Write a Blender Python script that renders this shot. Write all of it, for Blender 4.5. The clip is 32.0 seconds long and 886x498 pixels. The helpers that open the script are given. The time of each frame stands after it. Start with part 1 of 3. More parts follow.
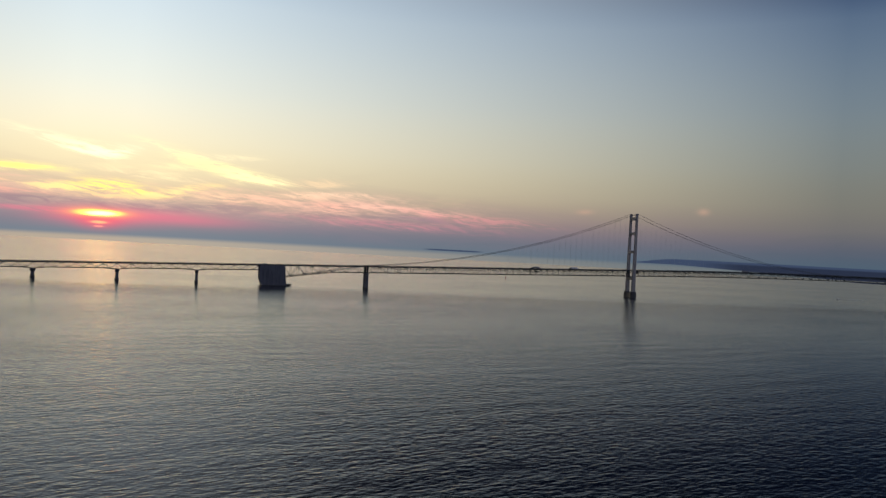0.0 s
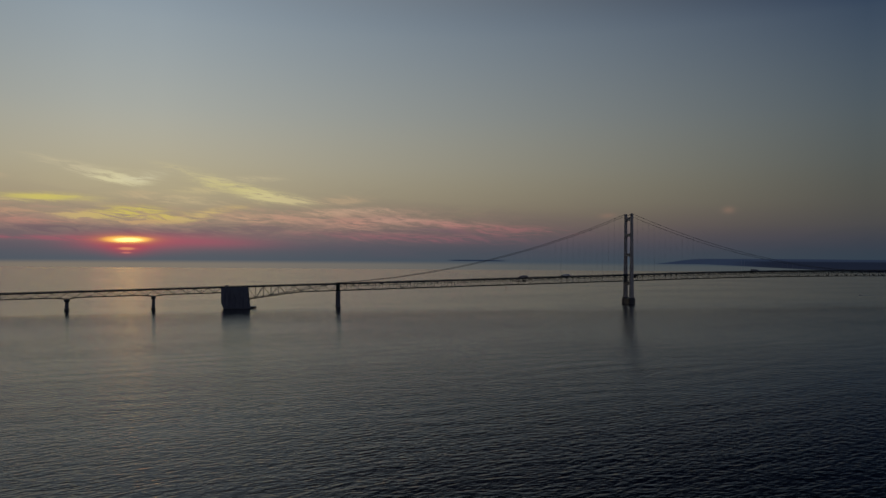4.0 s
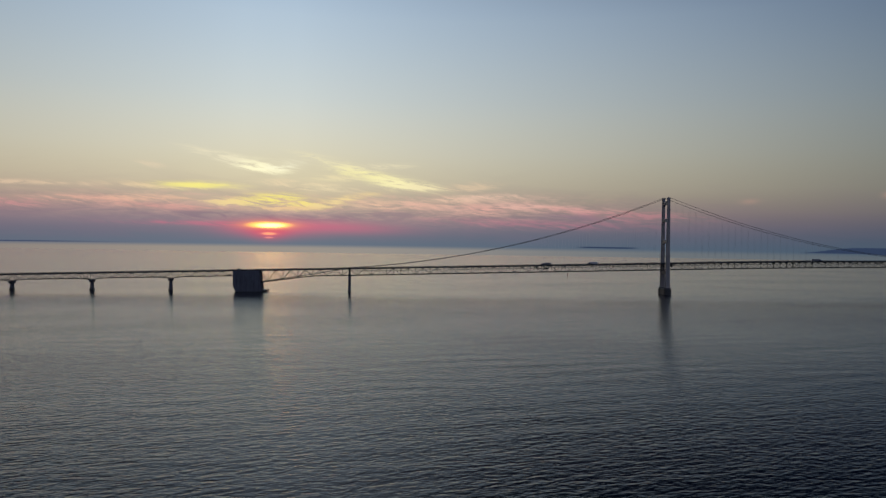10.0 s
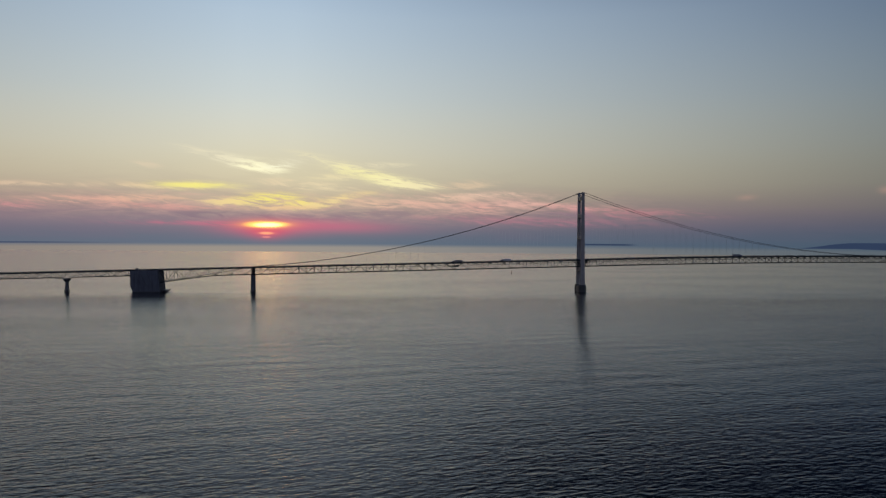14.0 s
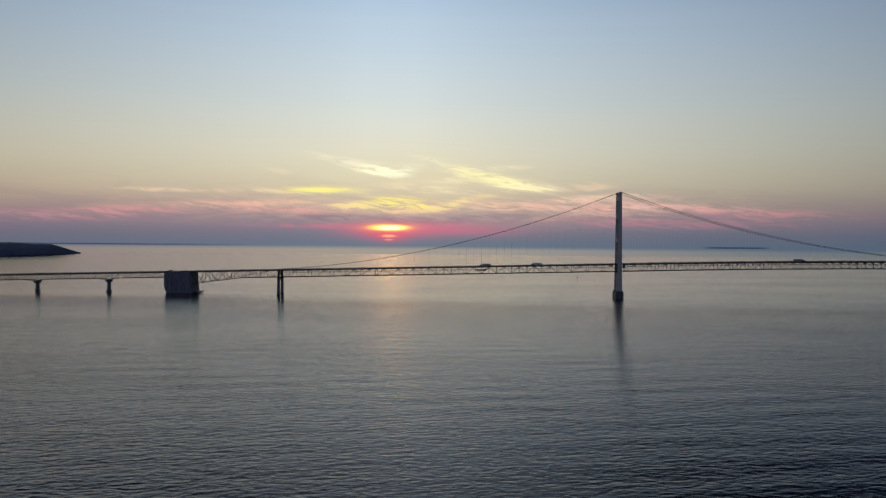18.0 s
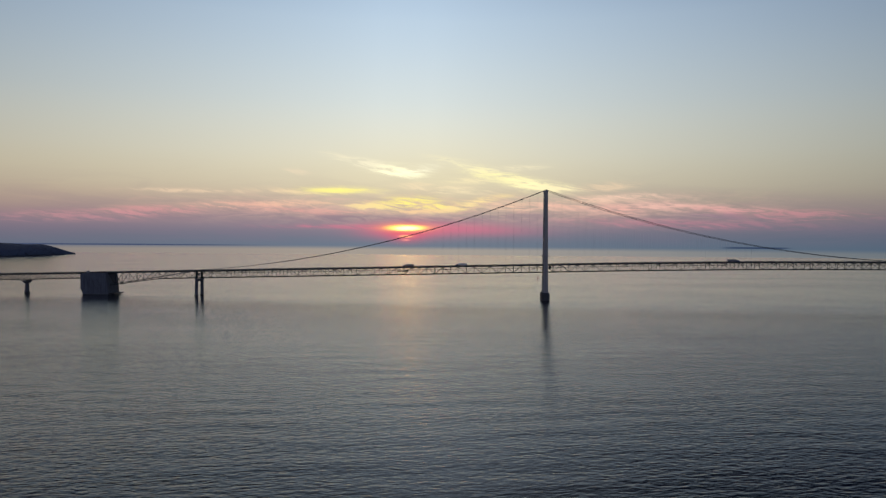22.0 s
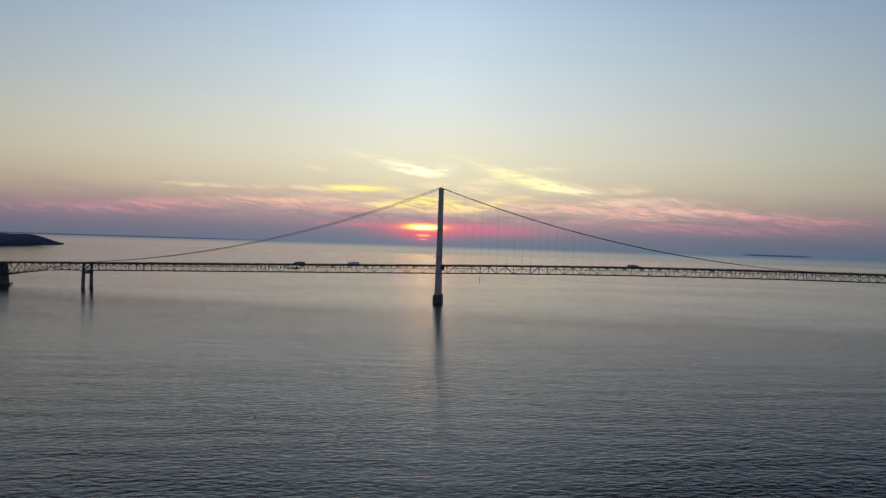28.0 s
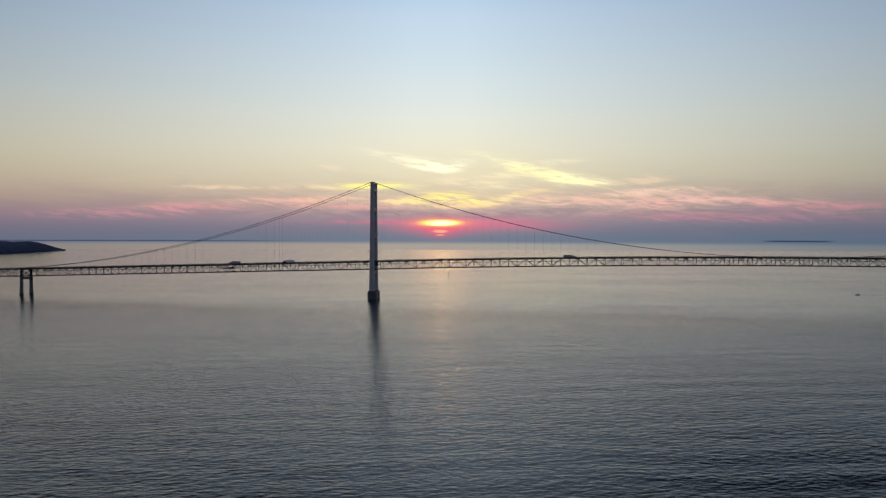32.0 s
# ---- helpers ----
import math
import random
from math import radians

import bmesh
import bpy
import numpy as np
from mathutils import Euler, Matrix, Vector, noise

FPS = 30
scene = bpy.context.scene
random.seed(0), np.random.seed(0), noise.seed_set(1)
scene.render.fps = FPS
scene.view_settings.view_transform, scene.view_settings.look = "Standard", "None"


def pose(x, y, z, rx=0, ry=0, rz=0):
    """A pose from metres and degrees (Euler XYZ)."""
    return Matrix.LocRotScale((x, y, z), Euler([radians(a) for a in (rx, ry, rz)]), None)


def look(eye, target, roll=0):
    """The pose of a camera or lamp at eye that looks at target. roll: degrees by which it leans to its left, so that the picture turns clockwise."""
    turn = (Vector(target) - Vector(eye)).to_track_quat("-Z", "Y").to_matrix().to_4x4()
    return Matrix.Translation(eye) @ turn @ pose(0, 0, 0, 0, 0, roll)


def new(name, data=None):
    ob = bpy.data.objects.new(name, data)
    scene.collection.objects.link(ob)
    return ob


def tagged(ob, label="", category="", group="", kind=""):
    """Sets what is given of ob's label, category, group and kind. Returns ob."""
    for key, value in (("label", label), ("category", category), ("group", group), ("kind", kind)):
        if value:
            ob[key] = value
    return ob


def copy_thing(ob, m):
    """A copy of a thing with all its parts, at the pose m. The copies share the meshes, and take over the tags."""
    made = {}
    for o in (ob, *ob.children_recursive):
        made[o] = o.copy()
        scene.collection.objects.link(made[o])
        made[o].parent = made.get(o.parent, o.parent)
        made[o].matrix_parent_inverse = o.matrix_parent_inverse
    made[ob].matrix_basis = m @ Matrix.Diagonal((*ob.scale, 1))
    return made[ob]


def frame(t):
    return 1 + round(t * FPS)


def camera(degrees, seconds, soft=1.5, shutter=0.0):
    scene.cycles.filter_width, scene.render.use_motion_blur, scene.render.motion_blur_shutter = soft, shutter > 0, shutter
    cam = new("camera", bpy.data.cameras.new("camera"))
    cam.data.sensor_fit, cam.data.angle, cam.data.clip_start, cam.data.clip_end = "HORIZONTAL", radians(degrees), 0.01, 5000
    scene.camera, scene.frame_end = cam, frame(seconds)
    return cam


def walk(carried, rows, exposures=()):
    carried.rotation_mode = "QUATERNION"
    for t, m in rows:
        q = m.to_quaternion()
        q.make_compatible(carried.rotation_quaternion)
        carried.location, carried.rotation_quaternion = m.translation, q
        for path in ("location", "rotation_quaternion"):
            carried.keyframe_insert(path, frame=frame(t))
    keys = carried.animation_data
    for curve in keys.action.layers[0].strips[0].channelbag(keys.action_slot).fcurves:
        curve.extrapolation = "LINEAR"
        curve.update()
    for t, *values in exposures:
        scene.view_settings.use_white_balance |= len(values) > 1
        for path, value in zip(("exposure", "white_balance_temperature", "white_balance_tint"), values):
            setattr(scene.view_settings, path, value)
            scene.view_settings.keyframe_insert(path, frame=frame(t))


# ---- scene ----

# ------------------------------------------------------------------ camera
cam = camera(62.93, 32.0, soft=1.35)


def view(x, y, z, yaw, pitch, roll):
    """A camera pose from its place, heading to the left of +y, tilt upwards and lean to its left."""
    return pose(x, y, z, 0, 0, yaw) @ pose(0, 0, 0, 90 + pitch, 0, 0) @ pose(0, 0, 0, 0, 0, roll)


PATH = [
    (0, -781.1, -1193.4, 77.5, -18.57, -0.08, 3.08),
    (0.5, -771.9, -1184.7, 78.3, -17.51, 0.33, 2.94),
    (1, -762.3, -1176.1, 79.1, -17.55, 0.72, 2.43),
    (1.5, -751.9, -1167.6, 79.8, -17.10, 1.07, 2.07),
    (2, -740.4, -1159.3, 80.3, -16.69, 1.28, 1.60),
    (2.5, -727.5, -1151.5, 80.6, -16.54, 1.48, 0.75),
    (3, -713.4, -1144.2, 80.8, -16.59, 1.74, 0.33),
    (3.5, -698.3, -1138.0, 80.8, -16.85, 1.99, 0.22),
    (4, -682.6, -1133.1, 80.8, -16.68, 0.73, 0.42),
    (4.5, -666.4, -1129.8, 80.7, -12.99, 0.04, 0.67),
    (5, -650.0, -1128.4, 80.8, -12.72, -0.02, 0.62),
    (5.5, -633.7, -1128.5, 80.8, -12.14, -0.14, 0.52),
    (6, -617.5, -1129.7, 80.9, -11.55, -0.26, 0.42),
    (6.5, -601.6, -1131.6, 81.0, -11.28, -0.32, 0.38),
    (7, -586.3, -1133.5, 81.2, -11.29, -0.31, 0.74),
    (7.5, -571.7, -1135.3, 81.3, -11.19, -0.30, 0.70),
    (8, -557.4, -1136.7, 81.3, -11.24, -0.36, 0.53),
    (8.5, -543.4, -1137.8, 81.4, -11.38, -0.25, 0.86),
    (9, -529.2, -1138.7, 81.5, -10.74, -0.35, 0.96),
    (9.5, -514.8, -1139.3, 81.5, -7.32, -0.48, 0.91),
    (10, -499.7, -1139.7, 81.5, -6.60, -0.46, 0.87),
    (10.5, -483.8, -1139.8, 81.5, -6.76, -0.40, 0.68),
    (11, -467.3, -1139.6, 81.4, -6.53, -0.36, 0.46),
    (11.5, -450.0, -1139.1, 81.4, -6.78, -0.41, 0.30),
    (12, -432.2, -1138.2, 81.4, -6.89, -0.50, 0.36),
    (12.5, -414.0, -1136.8, 81.4, -6.84, -0.55, 0.43),
    (13, -395.3, -1135.0, 81.5, -6.87, -0.62, 0.37),
    (13.5, -376.5, -1132.6, 81.6, -6.88, -0.62, 0.47),
    (14, -357.5, -1129.8, 81.7, -6.79, -0.60, 0.44),
    (14.5, -338.5, -1126.6, 81.9, -6.58, -0.56, 0.39),
    (15, -319.6, -1123.1, 82.1, -6.38, -0.51, 0.35),
    (15.5, -301.0, -1119.4, 82.3, -6.29, -0.49, 0.32),
    (16, -282.7, -1115.6, 82.6, -5.85, -0.42, 0.24),
    (16.5, -264.9, -1111.8, 82.7, -1.26, -0.34, 0.47),
    (17, -247.5, -1107.8, 82.9, -0.59, -0.28, 0.46),
    (17.5, -230.4, -1103.8, 83.1, 2.77, -0.35, 0.54),
    (18, -213.5, -1099.7, 83.2, 2.64, -0.46, 0.52),
    (18.5, -196.6, -1095.3, 83.3, 2.53, -0.59, 0.47),
    (19, -179.8, -1090.6, 83.4, 2.45, -0.61, 0.44),
    (19.5, -162.8, -1085.6, 83.5, 2.37, -0.51, 0.42),
    (20, -145.5, -1080.3, 83.6, 2.28, -0.44, 0.48),
    (20.5, -128.0, -1074.6, 83.6, 4.13, -0.42, 0.47),
    (21, -110.3, -1068.6, 83.7, 4.10, -0.40, 0.54),
    (21.5, -92.6, -1062.5, 83.7, 4.02, -0.49, 0.48),
    (22, -75.0, -1056.2, 83.8, 3.98, -0.45, 0.47),
    (22.5, -57.6, -1050.1, 83.8, 3.92, -0.40, 0.38),
    (23, -40.6, -1044.0, 83.9, 3.81, -0.31, 0.37),
    (23.5, -24.3, -1038.3, 84.0, 3.65, -0.31, 0.40),
    (24, -8.6, -1032.9, 84.1, 4.86, -0.34, 0.45),
    (24.5, 6.3, -1028.0, 84.3, 4.69, -0.38, 0.43),
    (25, 20.4, -1023.5, 84.5, 4.51, -0.43, 0.48),
    (25.5, 34.0, -1019.4, 84.7, 4.23, -0.50, 0.36),
    (26, 47.1, -1015.6, 85.0, 4.34, -0.54, 0.43),
    (26.5, 60.0, -1012.0, 85.2, 4.58, -0.61, 0.59),
    (27, 72.8, -1008.5, 85.4, 4.82, -0.69, 0.75),
    (27.5, 85.6, -1005.1, 85.6, 4.93, -0.72, 0.82),
    (28, 98.5, -1001.7, 85.8, 5.34, -0.49, 1.87),
    (28.5, 111.7, -998.3, 85.9, 6.84, -0.45, 2.09),
    (29, 125.3, -994.8, 86.0, 7.41, -0.40, 1.46),
    (29.5, 139.0, -991.3, 86.1, 7.43, -0.35, 0.87),
    (30, 153.0, -987.8, 86.1, 7.29, -0.49, 0.56),
    (30.5, 167.1, -984.2, 86.1, 7.12, -0.61, 0.35),
    (31, 181.3, -980.6, 86.1, 6.97, -0.67, 0.35),
    (31.5, 195.6, -976.9, 86.1, 6.82, -0.82, 0.22),
    (32, 210.0, -973.3, 86.1, 6.71, -0.87, 0.19),
]
EXPOSURES = [(0, 0.25, 7100, 10), (1, -0.44, 6700, 10), (2, -0.77, 6650, 10), (3, -0.95, 6750, 10), (4, -0.97, 6950, 10), (4.5, -0.76, 6850, 10), (6.5, -0.62, 6650, 10), (7, -0.55, 6600, 10), (8, -0.31, 6500, 10), (9, -0.24, 6450, 10), (13, -0.25, 6400, 10), (16, -0.26, 6400, 10), (17, -0.18, 6400, 10), (19, -0.06, 6400, 10), (25, -0.03, 6400, 10), (32, 0.05, 6350, 10)]
walk(cam, [(t, view(*p)) for t, *p in PATH], EXPOSURES)

# ------------------------------------------------------------------ sky, sun
SUN_AZ, SUN_EL = -6.93, 1.0   # degrees, from +y towards +x
HORIZON = -0.29               # the dip of the lake's horizon


class Num:
    """A number inside a node tree, with arithmetic."""

    def __init__(self, tree, socket):
        self.tree, self.socket = tree, socket

    def op(self, kind, *others):
        node = self.tree.nodes.new("ShaderNodeMath")
        node.operation = kind
        for place, v in enumerate((self, *others)):
            if isinstance(v, Num):
                self.tree.links.new(v.socket, node.inputs[place])
            else:
                node.inputs[place].default_value = v
        return Num(self.tree, node.outputs[0])

    def __add__(self, v): return self.op("ADD", v)
    def __sub__(self, v): return self.op("SUBTRACT", v)
    def __mul__(self, v): return self.op("MULTIPLY", v)
    def __truediv__(self, v): return self.op("DIVIDE", v)
    def exp(self): return (self * -1.0).op("EXPONENT")
    def ramp(self, a, b, kind="SMOOTHSTEP"):
        node = self.tree.nodes.new("ShaderNodeMapRange")
        node.interpolation_type = kind
        node.inputs["From Min"].default_value, node.inputs["From Max"].default_value = a, b
        self.tree.links.new(self.socket, node.inputs["Value"])
        return Num(self.tree, node.outputs[0])


def srgb(r, g, b):
    return tuple((c / 12.92 if c <= 0.04045 else ((c + 0.055) / 1.055) ** 2.4) for c in (r / 255, g / 255, b / 255)) + (1,)


def color_ramp(tree, value, stops, low, high):
    node = tree.nodes.new("ShaderNodeValToRGB")
    node.color_ramp.interpolation = "B_SPLINE" if len(stops) > 3 else "EASE"
    tree.links.new(((value - low) / (high - low)).socket, node.inputs[0])
    els = node.color_ramp.elements
    while len(els) < len(stops):
        els.new(0.5)
    for e, (at, rgb) in zip(els, stops):
        e.position, e.color = (at - low) / (high - low), srgb(*rgb)
    return node.outputs[0]


def mix(tree, factor, a, b, blend="MIX"):
    node = tree.nodes.new("ShaderNodeMix")
    node.data_type, node.blend_type = "RGBA", blend
    for socket, v in ((node.inputs[0], factor), (node.inputs[6], a), (node.inputs[7], b)):
        if isinstance(v, Num):
            tree.links.new(v.socket, socket)
        elif isinstance(v, (tuple, float, int)):
            socket.default_value = v
        else:
            tree.links.new(v, socket)
    return node.outputs[2]


def noise_at(tree, vector, scale, detail=3.0, rough=0.55, distortion=0.0):
    node = tree.nodes.new("ShaderNodeTexNoise")
    node.inputs["Scale"].default_value, node.inputs["Detail"].default_value = scale, detail
    node.inputs["Roughness"].default_value, node.inputs["Distortion"].default_value = rough, distortion
    tree.links.new(vector, node.inputs["Vector"])
    return Num(tree, node.outputs["Fac"])


def wisp_group():
    """A node group that lays one cloud streak, long and ragged, over a sky colour."""
    g = bpy.data.node_groups.new("cloud_wisp", "ShaderNodeTree")
    for name, kind in (("Sky", "NodeSocketColor"), ("Tint", "NodeSocketColor"), ("U", "NodeSocketFloat"), ("V", "NodeSocketFloat"), ("Coarse", "NodeSocketFloat"), ("Fine", "NodeSocketFloat"),
                       ("Bearing", "NodeSocketFloat"), ("Height", "NodeSocketFloat"), ("Length", "NodeSocketFloat"), ("Thick", "NodeSocketFloat"), ("Tilt", "NodeSocketFloat"),
                       ("Amount", "NodeSocketFloat"), ("Ragged", "NodeSocketFloat"), ("Torn", "NodeSocketFloat"), ("Hard", "NodeSocketFloat")):
        g.interface.new_socket(name, in_out="INPUT", socket_type=kind)
    g.interface.new_socket("Sky", in_out="OUTPUT", socket_type="NodeSocketColor")
    inp, out = g.nodes.new("NodeGroupInput"), g.nodes.new("NodeGroupOutput")
    n = {k: Num(g, inp.outputs[k]) for k in ("U", "V", "Coarse", "Fine", "Bearing", "Height", "Length", "Thick", "Tilt", "Amount", "Ragged", "Torn", "Hard")}
    u = n["U"] - n["Bearing"]
    v = n["V"] - n["Height"] - u * n["Tilt"] + (n["Coarse"] - 0.5) * n["Ragged"] * 0.55 + (n["Fine"] - 0.5) * n["Ragged"] * 0.5
    a, b = u / n["Length"], v / (n["Thick"] * 1.35)
    body = (a * a + b * b).exp()
    # thin fibres drawn out along the wisp, torn at its edges
    fibres = (body * (n["Fine"].ramp(0.32, 0.70) * 1.25 + 0.24)).ramp(0.0, 1.15)
    body = body + (fibres - body) * n["Torn"]
    body = body + (body.ramp(0.22, 0.62) - body) * n["Hard"]
    g.links.new(mix(g, body * n["Amount"], inp.outputs["Sky"], inp.outputs["Tint"]), out.inputs[0])
    return g


def build_world():
    world = bpy.data.worlds.new("evening_sky")
    scene.world = world
    world.use_nodes = True
    t = world.node_tree
    t.nodes.clear()
    coords = t.nodes.new("ShaderNodeTexCoord")
    split = t.nodes.new("ShaderNodeSeparateXYZ")
    t.links.new(coords.outputs["Generated"], split.inputs[0])
    x, y, z = (Num(t, split.outputs[k]) for k in range(3))
    el = z.op("ARCSINE") * (180 / math.pi)
    az = x.op("ARCTAN2", y) * (180 / math.pi)
    off = az - SUN_AZ
    # the clear sky at the sun's bearing and far from it
    near = color_ramp(t, el, [(-0.4, (108, 124, 140)), (0.6, (118, 122, 138)), (1.5, (156, 138, 148)), (2.6, (188, 160, 152)), (4.3, (227, 213, 180)),
                              (7, (238, 232, 207)), (11, (222, 230, 226)), (17, (190, 212, 232)), (20, (178, 198, 218)), (24, (182, 192, 206)), (40, (134, 142, 162)), (90, (10, 18, 42))], -1, 91)
    north = color_ramp(t, el, [(-0.4, (68, 90, 110)), (0.6, (72, 88, 107)), (1.5, (84, 90, 106)), (2.6, (102, 102, 106)), (4.3, (113, 114, 109)),
                               (7, (114, 122, 122)), (11, (109, 126, 139)), (17, (78, 102, 134)), (19.5, (44, 60, 92)), (24, (14, 22, 48)), (40, (9, 15, 36)), (90, (8, 14, 34))], -1, 91)
    south = color_ramp(t, el, [(-0.4, (92, 94, 112)), (0.6, (104, 96, 112)), (1.5, (126, 106, 118)), (2.6, (148, 124, 116)), (4.3, (156, 142, 120)),
                               (7, (144, 140, 128)), (11, (122, 134, 142)), (17, (80, 102, 132)), (20, (42, 50, 74)), (24, (18, 21, 36)), (40, (10, 15, 32)), (90, (8, 14, 34))], -1, 91)
    far = mix(t, off.ramp(-12, 12), south, north)
    behind = color_ramp(t, el, [(0, (112, 122, 148)), (6, (146, 143, 162)), (13, (142, 150, 174)), (24, (120, 134, 166)), (45, (84, 100, 136)), (90, (30, 42, 76))], -1, 91)
    spread = off.op("ABSOLUTE")
    wide = spread * (el.ramp(20.5, 28) * 1.8 + 1.0)
    sky = mix(t, wide.ramp(2, 54, "LINEAR"), near, far)
    sky = mix(t, spread.ramp(62, 130), sky, behind)
    # cloud noise in bearing and height, drawn out along the horizon
    join = t.nodes.new("ShaderNodeCombineXYZ")
    t.links.new((az * 0.13).socket, join.inputs[0])
    t.links.new((el * 0.75).socket, join.inputs[1])
    coarse = noise_at(t, join.outputs[0], 1.0, 5, 0.6, 0.9)
    join2 = t.nodes.new("ShaderNodeCombineXYZ")
    t.links.new((az * 0.33).socket, join2.inputs[0])
    t.links.new((el * 2.2 + az * 0.1).socket, join2.inputs[1])
    fine = noise_at(t, join2.outputs[0], 1.0, 5, 0.62, 1.3)

    join4 = t.nodes.new("ShaderNodeCombineXYZ")
    t.links.new((az * 0.46 + el * 0.7).socket, join4.inputs[0])
    t.links.new((el * 3.2 + az * 0.26 + (coarse - 0.5) * 2.6).socket, join4.inputs[1])
    feather = noise_at(t, join4.outputs[0], 1.0, 6, 0.6, 0.9)

    group = wisp_group()

    def streak(base, az0, el0, length, thick, tilt, rgb, amount, ragged=0.6, gain=1.0, hard=0.0):
        node = t.nodes.new("ShaderNodeGroup")
        node.node_tree = group
        for name, socket in (("Sky", base), ("U", az.socket), ("V", el.socket), ("Coarse", coarse.socket), ("Fine", feather.socket)):
            t.links.new(socket, node.inputs[name])
        torn = 1.0 if ragged > 0.1 and not hard else 0.0
        for name, value in (("Bearing", az0), ("Height", el0), ("Length", length), ("Thick", thick), ("Tilt", tilt), ("Amount", amount), ("Ragged", ragged),
                            ("Torn", torn), ("Hard", hard)):
            node.inputs[name].default_value = value
        node.inputs["Tint"].default_value = tuple(k * gain for k in srgb(*rgb)[:3]) + (1,)
        return node.outputs[0]

    # dusky banks low down, then pink wisps, then the lit yellow ones
    bank = (coarse.ramp(0.42, 0.62)) * el.ramp(-0.3, 0.3) * ((el - 2.0) * (el - 2.0) * (1 / 2.2 ** 2)).exp() * (off * off * (1 / 34.0 ** 2)).exp()
    sky = mix(t, bank * 0.3, sky, srgb(136, 118, 136))
    join3 = t.nodes.new("ShaderNodeCombineXYZ")
    t.links.new((az * 0.21 + el * 0.12).socket, join3.inputs[0])
    t.links.new((el * 1.25 - az * 0.05 + (coarse - 0.5) * 1.4).socket, join3.inputs[1])
    curl = noise_at(t, join3.outputs[0], 1.0, 6, 0.58, 2.2)
    band = ((el - 2.75) * (el - 2.75) * (1 / 0.9 ** 2)).exp() * (((off - 5.0) / 19.0).op("POWER", 4.0)).exp()
    sky = mix(t, curl.ramp(0.38, 0.72) * band * 0.55, sky, srgb(244, 194, 178))
    sky = mix(t, feather.ramp(0.48, 0.74) * band * 0.45, sky, srgb(255, 222, 190))
    wisps = fine.ramp(0.48, 0.70) * ((el - 2.8) * (el - 2.8) * (1 / 0.95 ** 2)).exp() * ((off - 3.0) * (off - 3.0) * (1 / 17.0 ** 2)).exp()
    sky = mix(t, wisps * 0.5, sky, srgb(246, 186, 172))
    for args in PINK_WISPS:
        sky = streak(sky, *args)
    sky = streak(sky, SUN_AZ + 2, 4.8, 9.0, 2.0, -0.03, (240, 228, 180), 0.32, 0.05)
    for args in LIT_WISPS:
        sky = streak(sky, *args)
    # the sun behind the low bank: red glow and three bright slits
    sky = streak(sky, SUN_AZ - 4, 1.25, 6.0, 0.15, 0.0, (228, 120, 146), 0.45, 0.12)
    sky = streak(sky, SUN_AZ + 4.5, 1.15, 5.0, 0.36, -0.02, (238, 110, 142), 0.5, 0.08)
    sky = streak(sky, SUN_AZ, 0.98, 3.2, 0.42, 0.0, (250, 100, 136), 0.68, 0.09)
    sky = streak(sky, SUN_AZ, 0.70, 1.3, 0.40, 0.0, (255, 84, 114), 0.6, 0.05)
    sky = streak(sky, SUN_AZ, 1.15, 2.0, 0.28, 0.0, (255, 140, 100), 0.5, 0.05)
    sky = streak(sky, SUN_AZ, 1.20, 1.7, 0.19, 0.0, (255, 190, 84), 1.0, 0.34, 1.8, 0.5)
    sky = streak(sky, SUN_AZ + 0.1, 1.17, 1.0, 0.12, 0.0, (255, 206, 130), 1.0, 0.30, 4.0, 0.4)
    sky = streak(sky, SUN_AZ, 0.54, 0.55, 0.08, 0.0, (255, 170, 120), 0.75, 0.10, 1.6, 0.4)
    sky = streak(sky, SUN_AZ, 0.24, 0.34, 0.055, 0.0, (255, 150, 136), 0.6, 0.08, 1.3, 0.4)
    # the open lake out to the horizon, its reflected sheen painted in, brightest below the sun
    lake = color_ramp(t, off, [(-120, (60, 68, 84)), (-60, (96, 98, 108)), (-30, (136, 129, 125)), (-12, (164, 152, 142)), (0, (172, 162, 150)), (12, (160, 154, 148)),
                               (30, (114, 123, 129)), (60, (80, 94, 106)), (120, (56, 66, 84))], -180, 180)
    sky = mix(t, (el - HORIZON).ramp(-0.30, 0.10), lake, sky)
    # far shores on the horizon, dim with haze that is painted into their colours
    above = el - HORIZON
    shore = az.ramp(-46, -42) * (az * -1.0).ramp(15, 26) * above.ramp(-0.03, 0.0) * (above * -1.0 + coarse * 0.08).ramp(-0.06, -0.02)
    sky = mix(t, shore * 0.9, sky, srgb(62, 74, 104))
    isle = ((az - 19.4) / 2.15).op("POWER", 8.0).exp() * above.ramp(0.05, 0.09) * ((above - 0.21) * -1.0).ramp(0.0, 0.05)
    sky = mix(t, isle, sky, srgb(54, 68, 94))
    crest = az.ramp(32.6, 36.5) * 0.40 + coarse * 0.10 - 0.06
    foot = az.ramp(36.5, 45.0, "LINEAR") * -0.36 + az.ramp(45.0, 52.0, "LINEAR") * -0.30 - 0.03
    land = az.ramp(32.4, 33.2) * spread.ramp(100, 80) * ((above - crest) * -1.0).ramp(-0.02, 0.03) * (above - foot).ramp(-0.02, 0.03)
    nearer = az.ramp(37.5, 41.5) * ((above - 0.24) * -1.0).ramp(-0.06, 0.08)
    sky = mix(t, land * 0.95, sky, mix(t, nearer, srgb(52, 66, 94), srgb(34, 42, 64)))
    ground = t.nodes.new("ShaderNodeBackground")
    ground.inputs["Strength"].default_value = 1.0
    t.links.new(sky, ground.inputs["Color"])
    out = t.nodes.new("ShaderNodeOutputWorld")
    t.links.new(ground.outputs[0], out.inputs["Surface"])


